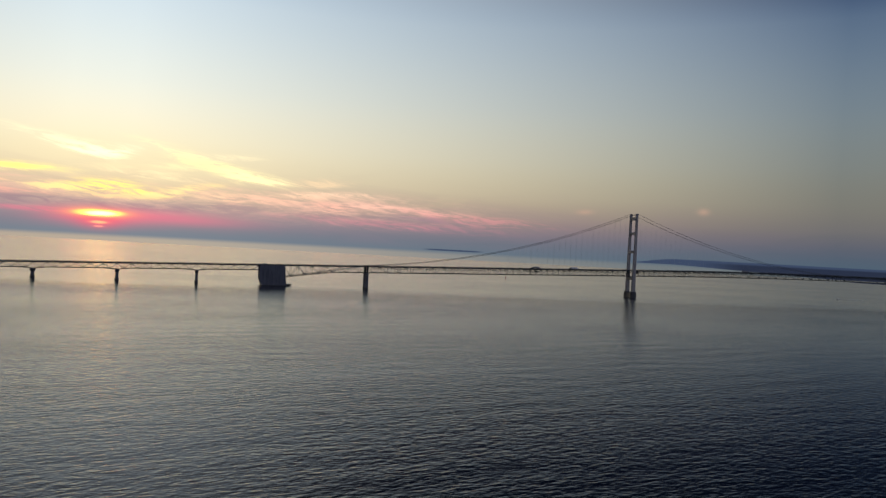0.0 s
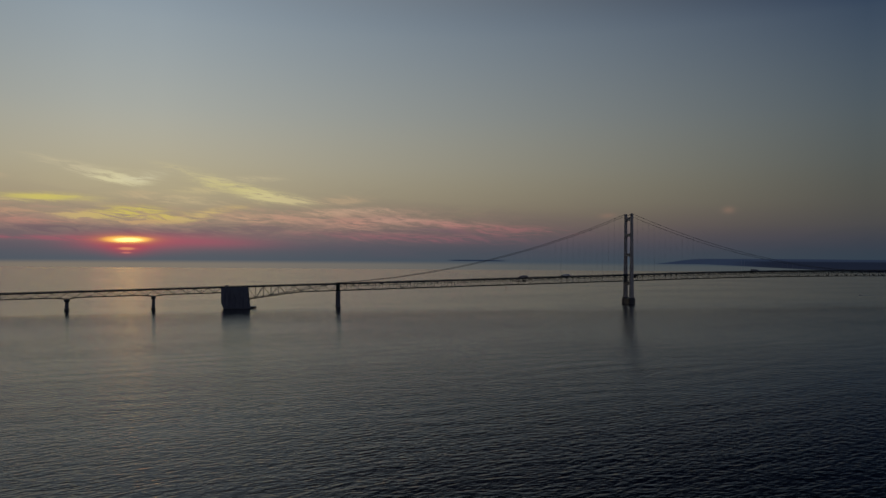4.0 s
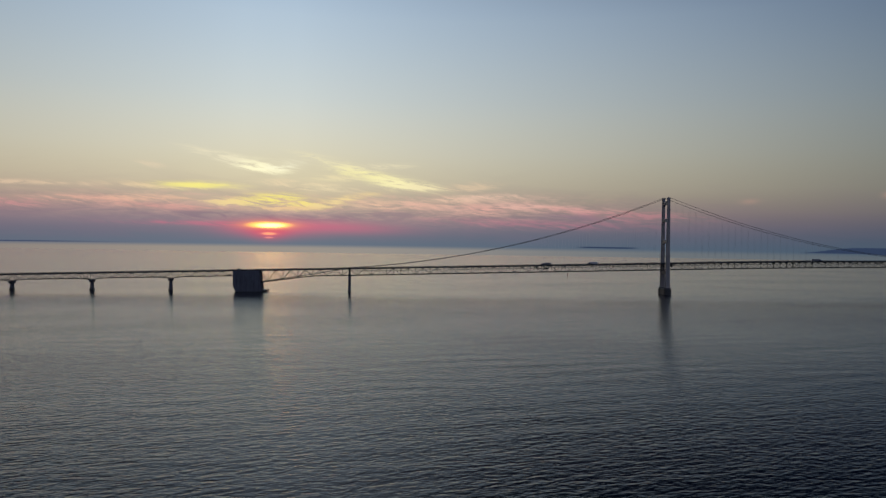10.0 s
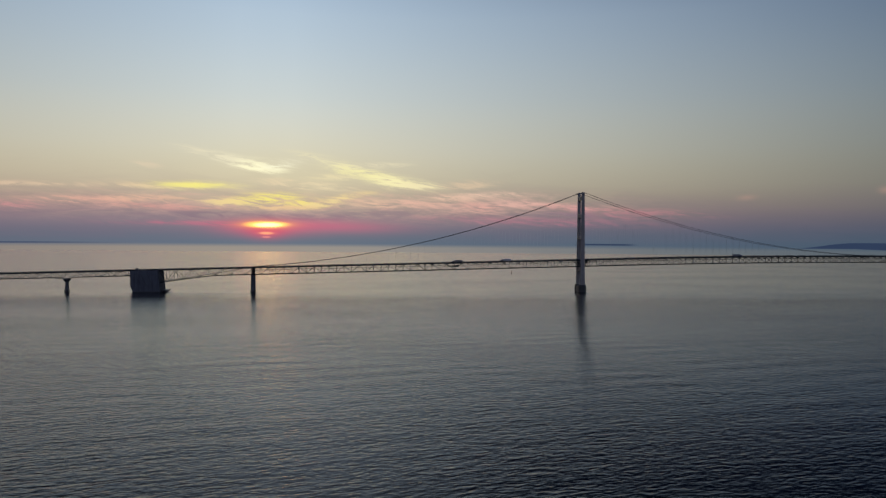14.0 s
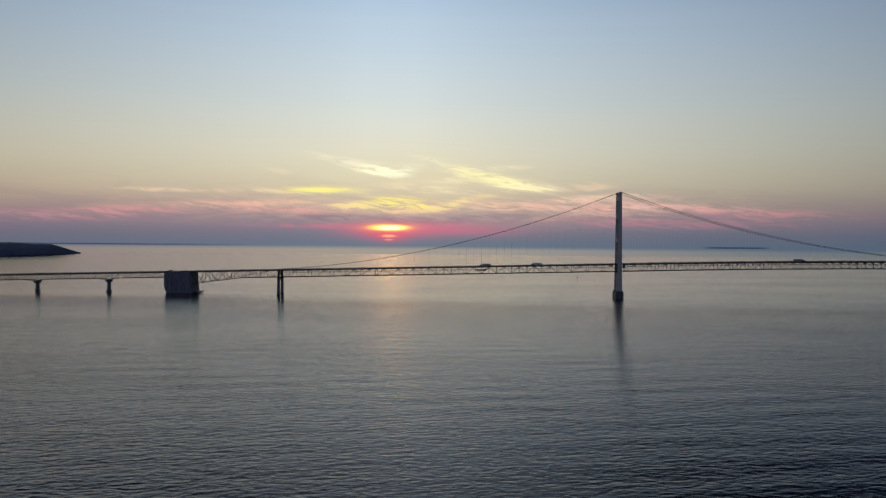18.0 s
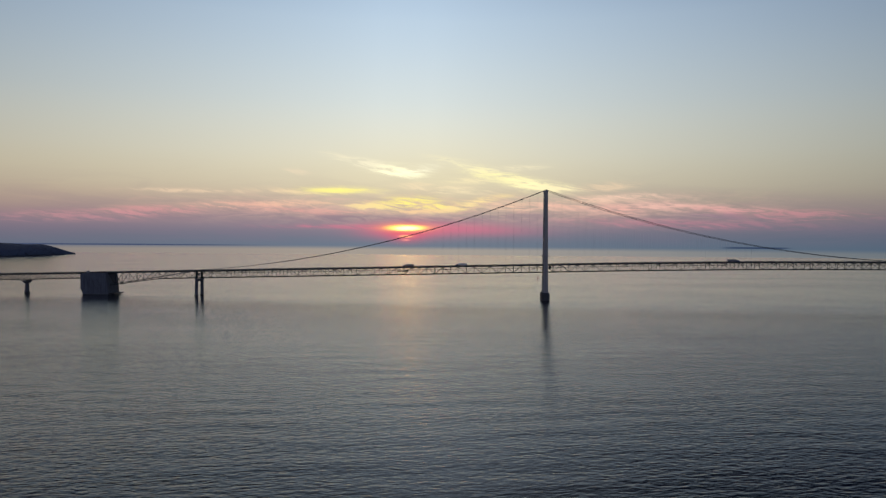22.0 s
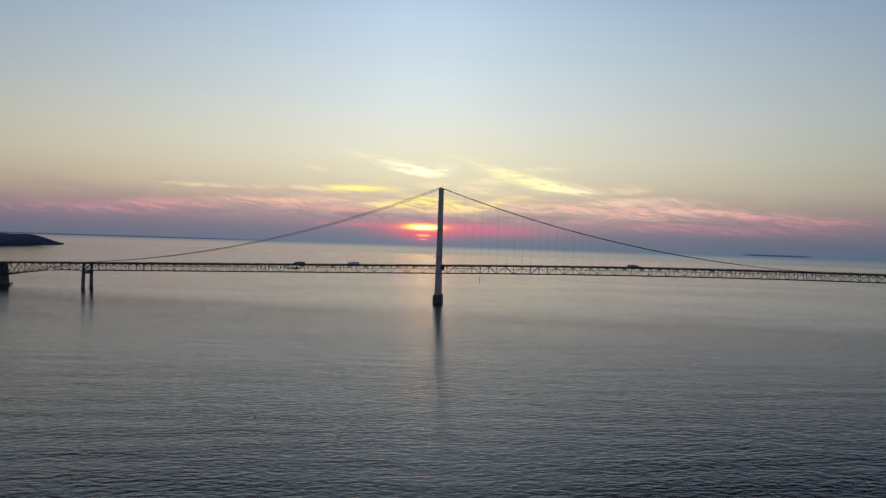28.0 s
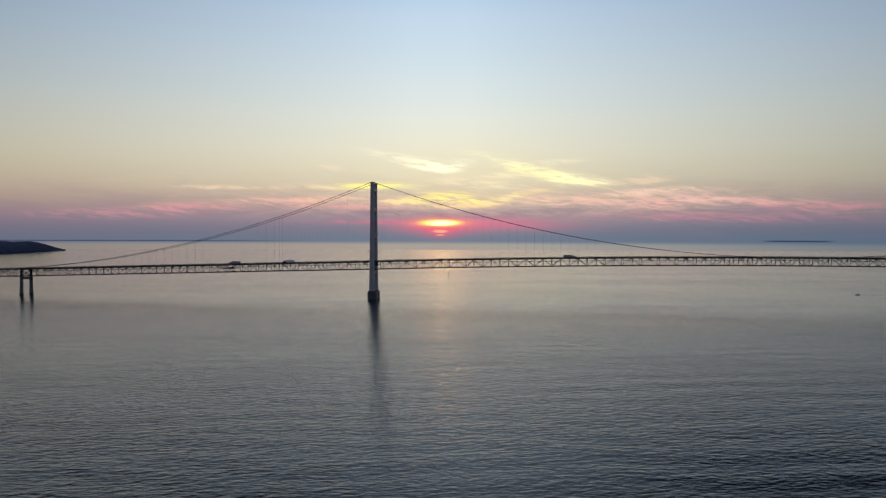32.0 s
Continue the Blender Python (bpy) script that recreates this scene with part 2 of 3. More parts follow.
# bearing, height, length, thickness (degrees), tilt, colour, amount, raggedness
PINK_WISPS = [
    (-15.5, 3.0, 3.2, 0.20, 0.02, (250, 200, 170), 0.85, 0.6),
    (-20.0, 2.85, 3.5, 0.20, 0.02, (246, 190, 168), 0.75, 0.6),
    (-26.0, 2.3, 4.0, 0.26, 0.04, (232, 160, 160), 0.6, 0.6),
    (-31.0, 1.8, 5.0, 0.30, 0.02, (214, 150, 156), 0.5, 0.5),
    (-14.0, 2.45, 4.5, 0.20, -0.03, (240, 172, 162), 0.7, 0.6),
    (1.5, 2.95, 2.4, 0.30, -0.06, (252, 204, 176), 0.85, 0.7),
    (5.0, 2.95, 2.4, 0.32, -0.08, (250, 196, 176), 0.8, 0.7),
    (7.5, 3.45, 2.2, 0.22, 0.03, (250, 208, 182), 0.75, 0.6),
    (10.4, 3.75, 2.8, 0.20, 0.04, (250, 210, 186), 0.85, 0.6),
    (13.2, 3.55, 1.9, 0.16, 0.05, (246, 204, 182), 0.6, 0.6),
    (9.6, 2.75, 1.9, 0.34, -0.05, (250, 190, 174), 0.75, 0.9),
    (13.2, 2.95, 3.0, 0.30, -0.06, (248, 196, 180), 0.75, 0.7),
    (17.2, 2.65, 3.4, 0.24, -0.04, (240, 176, 170), 0.65, 0.6),
    (21.5, 2.25, 5.0, 0.30, -0.02, (220, 146, 154), 0.5, 0.5),
    (13.0, 1.65, 9.0, 0.30, -0.02, (214, 134, 152), 0.38, 0.4),
    (-11.0, 1.95, 6.0, 0.24, 0.0, (140, 118, 136), 0.75, 0.5),
    (-3.0, 1.8, 6.0, 0.24, 0.0, (144, 116, 138), 0.7, 0.5),
    (1.5, 2.2, 4.5, 0.28, 0.03, (146, 122, 138), 0.65, 0.7),
    (16.5, 2.2, 3.0, 0.20, -0.02, (130, 118, 136), 0.5, 0.6),
]
LIT_WISPS = [
    (-11.3, 6.45, 2.07, 0.26, -0.22, (246, 236, 204), 0.8, 0.5),
    (-9.2, 6, 2.32, 0.35, -0.20, (250, 240, 206), 0.9, 0.5, 1.05),
    (-7.3, 5.65, 2.07, 0.37, -0.08, (255, 248, 204), 1.0, 0.3, 1.25),
    (-6, 5.8, 1.46, 0.29, 0.10, (254, 248, 216), 0.7, 0.4, 1.15),
    (-15.4, 5.5, 1.10, 0.18, -0.12, (242, 222, 190), 0.6, 0.4),
    (-12.4, 4.05, 3.29, 0.24, 0.02, (254, 240, 150), 1.0, 0.22, 1.12),
    (-12.6, 4.06, 2.20, 0.15, 0.02, (255, 242, 140), 0.9, 0.09, 1.12, 0.4),
    (-15.8, 3.95, 2.68, 0.18, -0.02, (248, 220, 180), 0.75, 0.4),
    (-23, 3.8, 4.15, 0.13, 0.01, (244, 214, 180), 0.7, 0.3),
    (-3, 6.35, 2.20, 0.24, -0.25, (248, 238, 200), 0.75, 0.6),
    (1.4, 5.9, 2.44, 0.20, 0.06, (250, 238, 200), 0.8, 0.5),
    (-0.5, 5.55, 2.68, 0.37, -0.25, (253, 242, 190), 0.95, 0.5, 1.08),
    (0.8, 5.1, 2.44, 0.37, -0.15, (254, 244, 176), 1.0, 0.5, 1.12),
    (-1.7, 4.95, 2.20, 0.19, 0.0, (252, 236, 190), 0.85, 0.4),
    (3, 4.65, 2.68, 0.37, -0.12, (255, 244, 186), 1.0, 0.4, 1.14),
    (5, 4.35, 1.83, 0.20, -0.08, (255, 240, 190), 0.9, 0.3, 1.08),
    (-5.7, 4.5, 2.07, 0.22, -0.05, (250, 228, 188), 0.8, 0.5),
    (-2.8, 4.25, 2.44, 0.26, -0.05, (252, 232, 190), 0.85, 0.6),
    (-9.3, 2.9, 2.68, 0.26, 0.02, (255, 226, 162), 0.95, 0.6, 1.05),
    (-6.8, 3.2, 2.32, 0.37, 0.05, (255, 238, 132), 1.0, 0.6, 1.14),
    (-4.6, 2.9, 2.44, 0.31, 0.0, (255, 232, 142), 1.0, 0.6, 1.1),
    (-1.6, 3.2, 2.93, 0.24, 0.22, (254, 226, 164), 0.95, 0.5, 1.05),
    (-6, 2.5, 2.93, 0.15, 0.05, (255, 214, 164), 0.85, 0.6),
    (38.2, 3.7, 0.40, 0.18, 0.0, (206, 164, 146), 0.35, 0.09),
    (29.5, 3.36, 0.60, 0.14, 0.05, (206, 162, 146), 0.3, 0.09),
    (8.7, 4.5, 2.20, 0.24, 0.06, (246, 216, 180), 0.6, 0.6),
]
build_world()

sun = new("sun", bpy.data.lights.new("sun", "SUN"))
sun.data.energy, sun.data.angle, sun.data.color = 0.0010, radians(5.0), (1.0, 0.36, 0.32)
far_sun = Vector((math.sin(radians(SUN_AZ)), math.cos(radians(SUN_AZ)), math.tan(radians(SUN_EL + 0.8))))
sun.matrix_world = look(far_sun * 1000, (0, 0, 0))


# ------------------------------------------------------------------ materials
def material(name, rgb, rough=0.6, metal=0.0, grain=0.25, scale=0.6, streaks=0.0, bump=0.2, each=0.0):
    """A weathered surface: base colour, blotches and grain at two sizes, and upright runs of dirt."""
    m = bpy.data.materials.new(name)
    m.use_nodes = True
    t = m.node_tree
    bsdf = t.nodes["Principled BSDF"]
    geo = t.nodes.new("ShaderNodeNewGeometry")
    blot = noise_at(t, geo.outputs["Position"], scale * 0.25, 4, 0.6)
    fine = noise_at(t, geo.outputs["Position"], scale * 3.0, 3, 0.6)
    c = tuple(rgb) + (1,)
    dark = tuple(k * 0.55 for k in rgb) + (1,)
    col = mix(t, blot.ramp(0.35, 0.7) * grain, c, dark)
    col = mix(t, fine.ramp(0.4, 0.75) * (grain * 0.6), col, tuple(min(1, k * 1.25) for k in rgb) + (1,))
    if streaks:
        mapping = t.nodes.new("ShaderNodeMapping")
        mapping.inputs["Scale"].default_value = (0.55, 0.55, 0.035)
        t.links.new(geo.outputs["Position"], mapping.inputs["Vector"])
        runs = noise_at(t, mapping.outputs[0], 1.0, 4, 0.65)
        col = mix(t, runs.ramp(0.46, 0.66) * streaks, col, tuple(k * 0.4 for k in rgb) + (1,))
    if each:
        info = t.nodes.new("ShaderNodeObjectInfo")
        col = mix(t, Num(t, info.outputs["Random"]) * each, col, dark)
    t.links.new(col, bsdf.inputs["Base Color"])
    t.links.new((fine * 0.25 + (rough - 0.12)).socket, bsdf.inputs["Roughness"])
    bsdf.inputs["Metallic"].default_value = metal
    if bump:
        b = t.nodes.new("ShaderNodeBump")
        b.inputs["Strength"].default_value, b.inputs["Distance"].default_value = bump, 0.1
        t.links.new(fine.socket, b.inputs["Height"])
        t.links.new(b.outputs[0], bsdf.inputs["Normal"])
    return m


GREEN = material("green_painted_steel", (0.019, 0.030, 0.026), 0.72, 0.0, 0.5, 0.5, 0.0, 0.1, 0.35)
IVORY = material("ivory_painted_steel", (0.38, 0.345, 0.315), 0.5, 0.0, 0.3, 0.3, 0.35, 0.1)
CONCRETE = material("weathered_concrete", (0.13, 0.135, 0.155), 0.85, 0.0, 0.45, 0.25, 0.6, 0.4)
WET = material("wet_dark_concrete", (0.05, 0.05, 0.05), 0.45, 0.0, 0.5, 0.4, 0.3, 0.3)
CABLE = material("grey_cable_wire", (0.10, 0.105, 0.11), 0.5, 0.3, 0.3, 2.0)
ROPE = material("galvanised_rope", (0.36, 0.37, 0.38), 0.5, 0.2, 0.3, 2.0)
ASPHALT = material("asphalt", (0.05, 0.05, 0.052), 0.85, 0.0, 0.4, 0.5)
DARK = material("black_rubber", (0.02, 0.02, 0.02), 0.8)
WHITE = material("white_paint", (0.7, 0.7, 0.68), 0.45)
BLUE = material("blue_car_paint", (0.06, 0.09, 0.18), 0.3)
GREY = material("grey_car_paint", (0.22, 0.23, 0.24), 0.3)
GLASS = material("dark_window_glass", (0.02, 0.025, 0.03), 0.12)
RED = material("red_buoy_paint", (0.30, 0.03, 0.03), 0.5)
# forest and shore: the blue haze of distance is mixed into the base colour
FOREST = material("hazed_dark_conifer_forest", (0.09, 0.115, 0.17), 0.9, 0.0, 0.3, 0.05)
SHORE = material("hazed_stony_shore", (0.09, 0.10, 0.14), 0.9, 0.0, 0.3, 0.1)


def water_material():
    m = bpy.data.materials.new("lake_water")
    m.use_nodes = True
    t = m.node_tree
    bsdf = t.nodes["Principled BSDF"]
    geo = t.nodes.new("ShaderNodeNewGeometry")
    split = t.nodes.new("ShaderNodeSeparateXYZ")
    t.links.new(geo.outputs["Position"], split.inputs[0])
    y = Num(t, split.outputs[1])

    def waves(long, short, turn, detail, rough):
        """Noise with crests some metres long and short across, turned from the x axis."""
        mapping = t.nodes.new("ShaderNodeMapping")
        mapping.vector_type = "TEXTURE"
        mapping.inputs["Scale"].default_value = (long, short, 1)
        mapping.inputs["Rotation"].default_value = (0, 0, radians(turn))
        t.links.new(geo.outputs["Position"], mapping.inputs["Vector"])
        return noise_at(t, mapping.outputs[0], 1.0, detail, rough, 0.4)

    swell = waves(24, 9, 12, 2.0, 0.5)
    sea = waves(7.2, 3.3, 18, 2.0, 0.5)
    cross = waves(4.5, 2.5, -10, 2.0, 0.5)
    chop = waves(3.6, 1.5, 10, 2.0, 0.5)
    gusts = waves(400, 170, 5, 4.0, 0.6).ramp(0.36, 0.66)
    # wind ruffles the near side of the bridge and leaves the open lake beyond it calm
    calm = (y + (waves(250, 120, 8, 3.0, 0.6) - 0.5) * 380.0).ramp(-150, -10)
    height = swell * 0.07 + (sea * 0.86 + cross * 0.36) * (gusts * 0.35 + 0.75) + chop * 0.24
    b = t.nodes.new("ShaderNodeBump")
    b.inputs["Distance"].default_value = 1.0
    t.links.new(height.socket, b.inputs["Height"])
    t.links.new((calm * -0.18 + y.ramp(-900, -350) * -0.05 + 0.56).socket, b.inputs["Strength"])
    # the sides of the waves that face the wind are the broad ones
    lean = calm * -0.002 + y.ramp(-1000, -420) * -0.048 + 0.080
    tip = t.nodes.new("ShaderNodeCombineXYZ")
    t.links.new((lean * -0.85).socket, tip.inputs[0])
    t.links.new((lean * -0.55).socket, tip.inputs[1])
    add = t.nodes.new("ShaderNodeVectorMath")
    unit = t.nodes.new("ShaderNodeVectorMath")
    unit.operation = "NORMALIZE"
    t.links.new(b.outputs[0], add.inputs[0])
    t.links.new(tip.outputs[0], add.inputs[1])
    t.links.new(add.outputs[0], unit.inputs[0])
    t.links.new(unit.outputs[0], bsdf.inputs["Normal"])
    bsdf.inputs["Base Color"].default_value = (0.008, 0.012, 0.022, 1)
    t.links.new((gusts * 0.04 + calm * -0.03 + 0.12).socket, bsdf.inputs["Roughness"])
    bsdf.inputs["IOR"].default_value = 1.35
    return m


WATER = water_material()

# ------------------------------------------------------------------ building blocks
MESHES = {}


def mesh_of(name, verts, faces, mat, smooth=False):
    me = bpy.data.meshes.new(name)
    me.from_pydata([tuple(v) for v in verts], [], faces)
    me.materials.append(mat)
    if smooth:
        me.polygons.foreach_set("use_smooth", [True] * len(me.polygons))
    me.update()
    return me


def thing(name, at, label, category, group="", kind=""):
    ob = new(name)
    ob.empty_display_size = 2
    ob.matrix_basis = Matrix.Translation(at)
    return tagged(ob, label, category, group, kind)


def world_of(ob):
    m = ob.matrix_basis.copy()
    while ob.parent:
        ob = ob.parent
        m = ob.matrix_basis @ m
    return m


def attach(name, me, parent, m=None, label=""):
    """A part under its thing, from a mesh given in the world's metres (or placed by m)."""
    ob = new(name, me)
    ob.parent = parent
    ob.matrix_basis = world_of(parent).inverted() @ (m or Matrix.Identity(4))
    return tagged(ob, label)


def part(name, bm, mat, parent, label="", smooth=False):
    me = bpy.data.meshes.new(name)
    bm.to_mesh(me)
    bm.free()
    me.materials.append(mat)
    if smooth:
        me.polygons.foreach_set("use_smooth", [True] * len(me.polygons))
    return attach(name, me, parent, None, label)


def unit_bar(mat):
    """An I-shaped bar one metre long, wide and deep, shared by all bars of its paint."""
    if mat.name not in MESHES:
        outline = [(-.5, -.5), (.5, -.5), (.5, -.3), (.3, -.2), (.3, .2), (.5, .3), (.5, .5), (-.5, .5), (-.5, .3), (-.3, .2), (-.3, -.2), (-.5, -.3)]
        n = len(outline)
        verts = [(a, b, h) for h in (0, 1) for a, b in outline]
        faces = [tuple(reversed(range(n))), tuple(range(n, 2 * n))] + [(k, (k + 1) % n, n + (k + 1) % n, n + k) for k in range(n)]
        MESHES[mat.name] = mesh_of("steel_bar", verts, faces, mat)
    return MESHES[mat.name]


def bar(name, p, q, width, depth, mat, parent):
    """A straight bar from p to q in the world's metres."""
    p, q = Vector(p), Vector(q)
    way = q - p
    turn = way.to_track_quat("Z", "Y").to_matrix().to_4x4()
    m = Matrix.Translation(p) @ turn @ Matrix.Diagonal((width, depth, way.length, 1))
    ob = new(name, unit_bar(mat))
    ob.parent = parent
    ob.matrix_basis = world_of(parent).inverted() @ m
    return ob


def block(bm, size, at, bevel=0.0):
    r = bmesh.ops.create_cube(bm, size=1.0, matrix=Matrix.Translation(at) @ Matrix.Diagonal((*size, 1)))
    if bevel:
        edges = list({e for v in r["verts"] for e in v.link_edges})
        bmesh.ops.bevel(bm, geom=edges, offset=bevel, segments=1, affect="EDGES")


def loft(bm, rings):
    """A closed body through rings of points, one above the other."""
    rows = [[bm.verts.new(p) for p in ring] for ring in rings]
    n = len(rows[0])
    bm.faces.new(tuple(reversed(rows[0])))
    bm.faces.new(tuple(rows[-1]))
    for a, b in zip(rows, rows[1:]):
        for k in range(n):
            bm.faces.new((a[k], a[(k + 1) % n], b[(k + 1) % n], b[k]))


def ring(cx, cy, z, wx, wy, chamfer):
    c = chamfer
    return [(cx + a * wx + s * c, cy + b * wy + r * c, z) for a, b, s, r in
            ((-.5, -.5, 1, 0), (.5, -.5, -1, 0), (.5, -.5, 0, 1), (.5, .5, 0, -1), (.5, .5, -1, 0), (-.5, .5, 1, 0), (-.5, .5, 0, -1), (-.5, -.5, 0, 1))]


def disc(cx, cy, z, r, n=16):
    return [(cx + r * math.cos(2 * math.pi * k / n), cy + r * math.sin(2 * math.pi * k / n), z) for k in range(n)]


def strip_mesh(name, line, profile, mat):
    """A beam of a given cross-section (y, z pairs) swept along a list of x, y, z points."""
    n = len(profile)
    verts = [(x, y + a, z + b) for x, y, z in line for a, b in profile]
    faces = [tuple(range(n)), tuple(reversed(range((len(line) - 1) * n, len(line) * n)))]
    for k in range(len(line) - 1):
        for j in range(n):
            a, b = k * n + j, k * n + (j + 1) % n
            faces.append((a, a + n, b + n, b))
    return mesh_of(name, verts, faces, mat)


def rect(w, h, dy=0.0, dz=0.0):
    return [(dy - w / 2, dz - h / 2), (dy + w / 2, dz - h / 2), (dy + w / 2, dz + h / 2), (dy - w / 2, dz + h / 2)]


# ------------------------------------------------------------------ the plan of the bridge
SPAN = 1115.0          # main span, tower to tower
BENT = -514.0          # cable bent
ANCHOR = (-689.0, -650.5)
PIERS = (-783.3, -897.3, -1010.5, -1124.0)
HALF = 10.0            # cables and stiffening trusses from the centre line
TOP = 162.0            # cable saddles
LAKE = 3.0             # level of the water


def rail_z(x):
    """The top of the railing along the bridge."""
    if x <= 0:
        return 55.4 + 0.0274 * x
    u = (x - SPAN / 2) / (SPAN / 2)
    return 64.1 - 8.7 * u * u


def road_z(x):
    return rail_z(x) - 1.3


def cable_z(x):
    if x <= 0:
        u = x / BENT
        chord = TOP + (rail_z(BENT) - 0.2 - TOP) * u
        return chord - 4 * 22.0 * u * (1 - u)
    u = (x - SPAN / 2) / (SPAN / 2)
    return 61.8 + (TOP - 61.8) * u * u


# ------------------------------------------------------------------ lake
def spaced(lo, hi, step, far, growth=1.25):
    line = list(np.arange(lo, hi + step, step))
    d, a = step, line[-1]
    while a < far:
        d *= growth
        a += d
        line.append(a)
    d, a = step, line[0]
    while a > -far:
        d *= growth
        a -= d
        line.insert(0, a)
    return np.array(line)


def build_lake():
    xs, ys = spaced(-1150, 750, 4.0, 9000), spaced(-960, -420, 3.0, 9000, 1.12)
    gx, gy = np.meshgrid(xs, ys)
    rng = np.random.default_rng(4)
    z = np.zeros_like(gx)
    for _ in range(14):
        length, heading = rng.uniform(14, 34), radians(rng.normal(103, 12))
        kx, ky = 2 * math.pi / length * math.cos(heading), 2 * math.pi / length * math.sin(heading)
        z += rng.uniform(0.008, 0.022) * np.sin(kx * gx + ky * gy + rng.uniform(0, 6.3))
    fade = np.clip((760 - np.abs(gx + 200) + 400) / 300, 0, 1) * np.clip((600 - np.abs(gy + 690)) / 300, 0, 1)
    z = z * fade + LAKE - 0.05
    n, m = len(xs), len(ys)
    me = bpy.data.meshes.new("water")
    me.vertices.add(n * m)
    me.vertices.foreach_set("co", np.stack([gx, gy, z], -1).ravel().astype(np.float32))
    idx = np.arange(n * m).reshape(m, n)
    quads = np.stack([idx[:-1, :-1], idx[:-1, 1:], idx[1:, 1:], idx[1:, :-1]], -1).reshape(-1, 4)
    me.loops.add(quads.size)
    me.loops.foreach_set("vertex_index", quads.ravel().astype(np.int32))
    me.polygons.add(len(quads))
    me.polygons.foreach_set("loop_start", np.arange(0, quads.size, 4, dtype=np.int32))
    me.polygons.foreach_set("use_smooth", np.ones(len(quads), bool))
    me.materials.append(WATER)
    me.update(calc_edges=True)
    me.validate()
    tagged(new("water", me), "calm grey-blue lake rippled by a light wind", "water", kind="structure")


build_lake()


# ------------------------------------------------------------------ towers
def build_tower():
    tower = thing("suspension_tower", (0, 0, 0), "tall ivory-painted steel suspension tower with two legs on dark piers", "bridge tower", "suspension towers")
    for side in (-1, 1):
        y = side * HALF
        bm = bmesh.new()
        loft(bm, [disc(0, y, -3, 6.4, 12), disc(0, y, 11.4, 6.4, 12), disc(0, y, 12.4, 6.0, 12), disc(0, y, 14.2, 5.4, 12)])
        part("pier", bm, WET, tower, "dark round concrete pier at the waterline")
        bm = bmesh.new()
        rings = []
        for z, wx, wy in ((14.0, 8.2, 4.6), (17.0, 7.9, 4.4), (43, 6.8, 4.0), (90, 5.9, 3.6), (125, 5.3, 3.3), (157, 4.9, 3.1), (158, 4.9, 3.1)):
            rings.append(ring(0, y, z, wx, wy, 0.7))
        loft(bm, rings)
        leg = part("leg", bm, IVORY, tower)
        for z0, wx, wy in ((26, 7.36, 4.2), (60, 6.48, 3.85), (77, 6.15, 3.71), (108, 5.6, 3.45), (142, 5.1, 3.2)):
            bm = bmesh.new()
            block(bm, (wx + 0.12, wy + 0.12, 0.5), (0, y, z0))
            part("splice_plate", bm, IVORY, leg)
        bm = bmesh.new()
        block(bm, (4.6, 3.4, 1.6), (0, y, 158.8), 0.3)
        block(bm, (6.4, 2.0, 1.6), (0, y, 160.2), 0.5)
        loft(bm, [disc(0, y, 160.8, 1.2, 10), disc(0, y, 162.0, 0.8, 10), disc(0, y, 162.4, 0.2, 10)])
        part("saddle", bm, IVORY, tower, "steel cable saddle under a rounded cap")
        bm = bmesh.new()
        block(bm, (10.6, 7.0, 0.35), (0, y, 66.0))
        for a in (-1, 1):
            block(bm, (10.6, 0.12, 0.12), (0, y + a * 3.45, 67.2))
            block(bm, (0.12, 7.0, 0.12), (a * 5.25, y, 67.2))
            for b in (-1, 0, 1):
                block(bm, (0.12, 0.12, 1.2), (a * 5.25, y + b * 3.4, 66.6))
        part("service_balcony", bm, IVORY, tower, "small railed balcony round the leg")

    bm = bmesh.new()
    block(bm, (3.6, 3.0, 4.6), (6.4, -HALF, 50.6), 0.2)
    block(bm, (4.4, 3.6, 0.4), (6.6, -HALF, 53.2), 0.1)
    part("equipment_box", bm, DARK, tower, "dark steel equipment box beside the leg")

    def strut(z0, z1, arch, wx, half):
        """A portal strut between the legs whose corners are haunched."""
        bm = bmesh.new()
        outline = [(-half, z0 - arch), (-half + arch * 0.35, z0 - arch * 0.35), (-half + arch, z0), (half - arch, z0), (half - arch * 0.35, z0 - arch * 0.35), (half, z0 - arch),
                   (half, z1 + arch), (half - arch * 0.35, z1 + arch * 0.35), (half - arch, z1), (-half + arch, z1), (-half + arch * 0.35, z1 + arch * 0.35), (-half, z1 + arch)]
        loft(bm, [[(-wx / 2, a, b) for a, b in outline], [(wx / 2, a, b) for a, b in outline]])
        bmesh.ops.recalc_face_normals(bm, faces=bm.faces[:])
        part("cross_strut", bm, IVORY, tower)

    strut(149.5, 155.2, 2.6, 4.1, HALF - 1.4)
    strut(121.6, 126.4, 2.2, 4.4, HALF - 1.5)
    strut(86.5, 91.6, 2.2, 4.8, HALF - 1.65)
    strut(36.2, 41.6, 1.4, 5.4, HALF - 1.85)
    bm = bmesh.new()
    block(bm, (10.5, 17, 15.0), (0, 0, 4.9), 0.6)
    part("pier_wall", bm, WET, tower)
    return tower


tower = build_tower()
copy_thing(tower, Matrix.Translation((SPAN, 0, 0)))


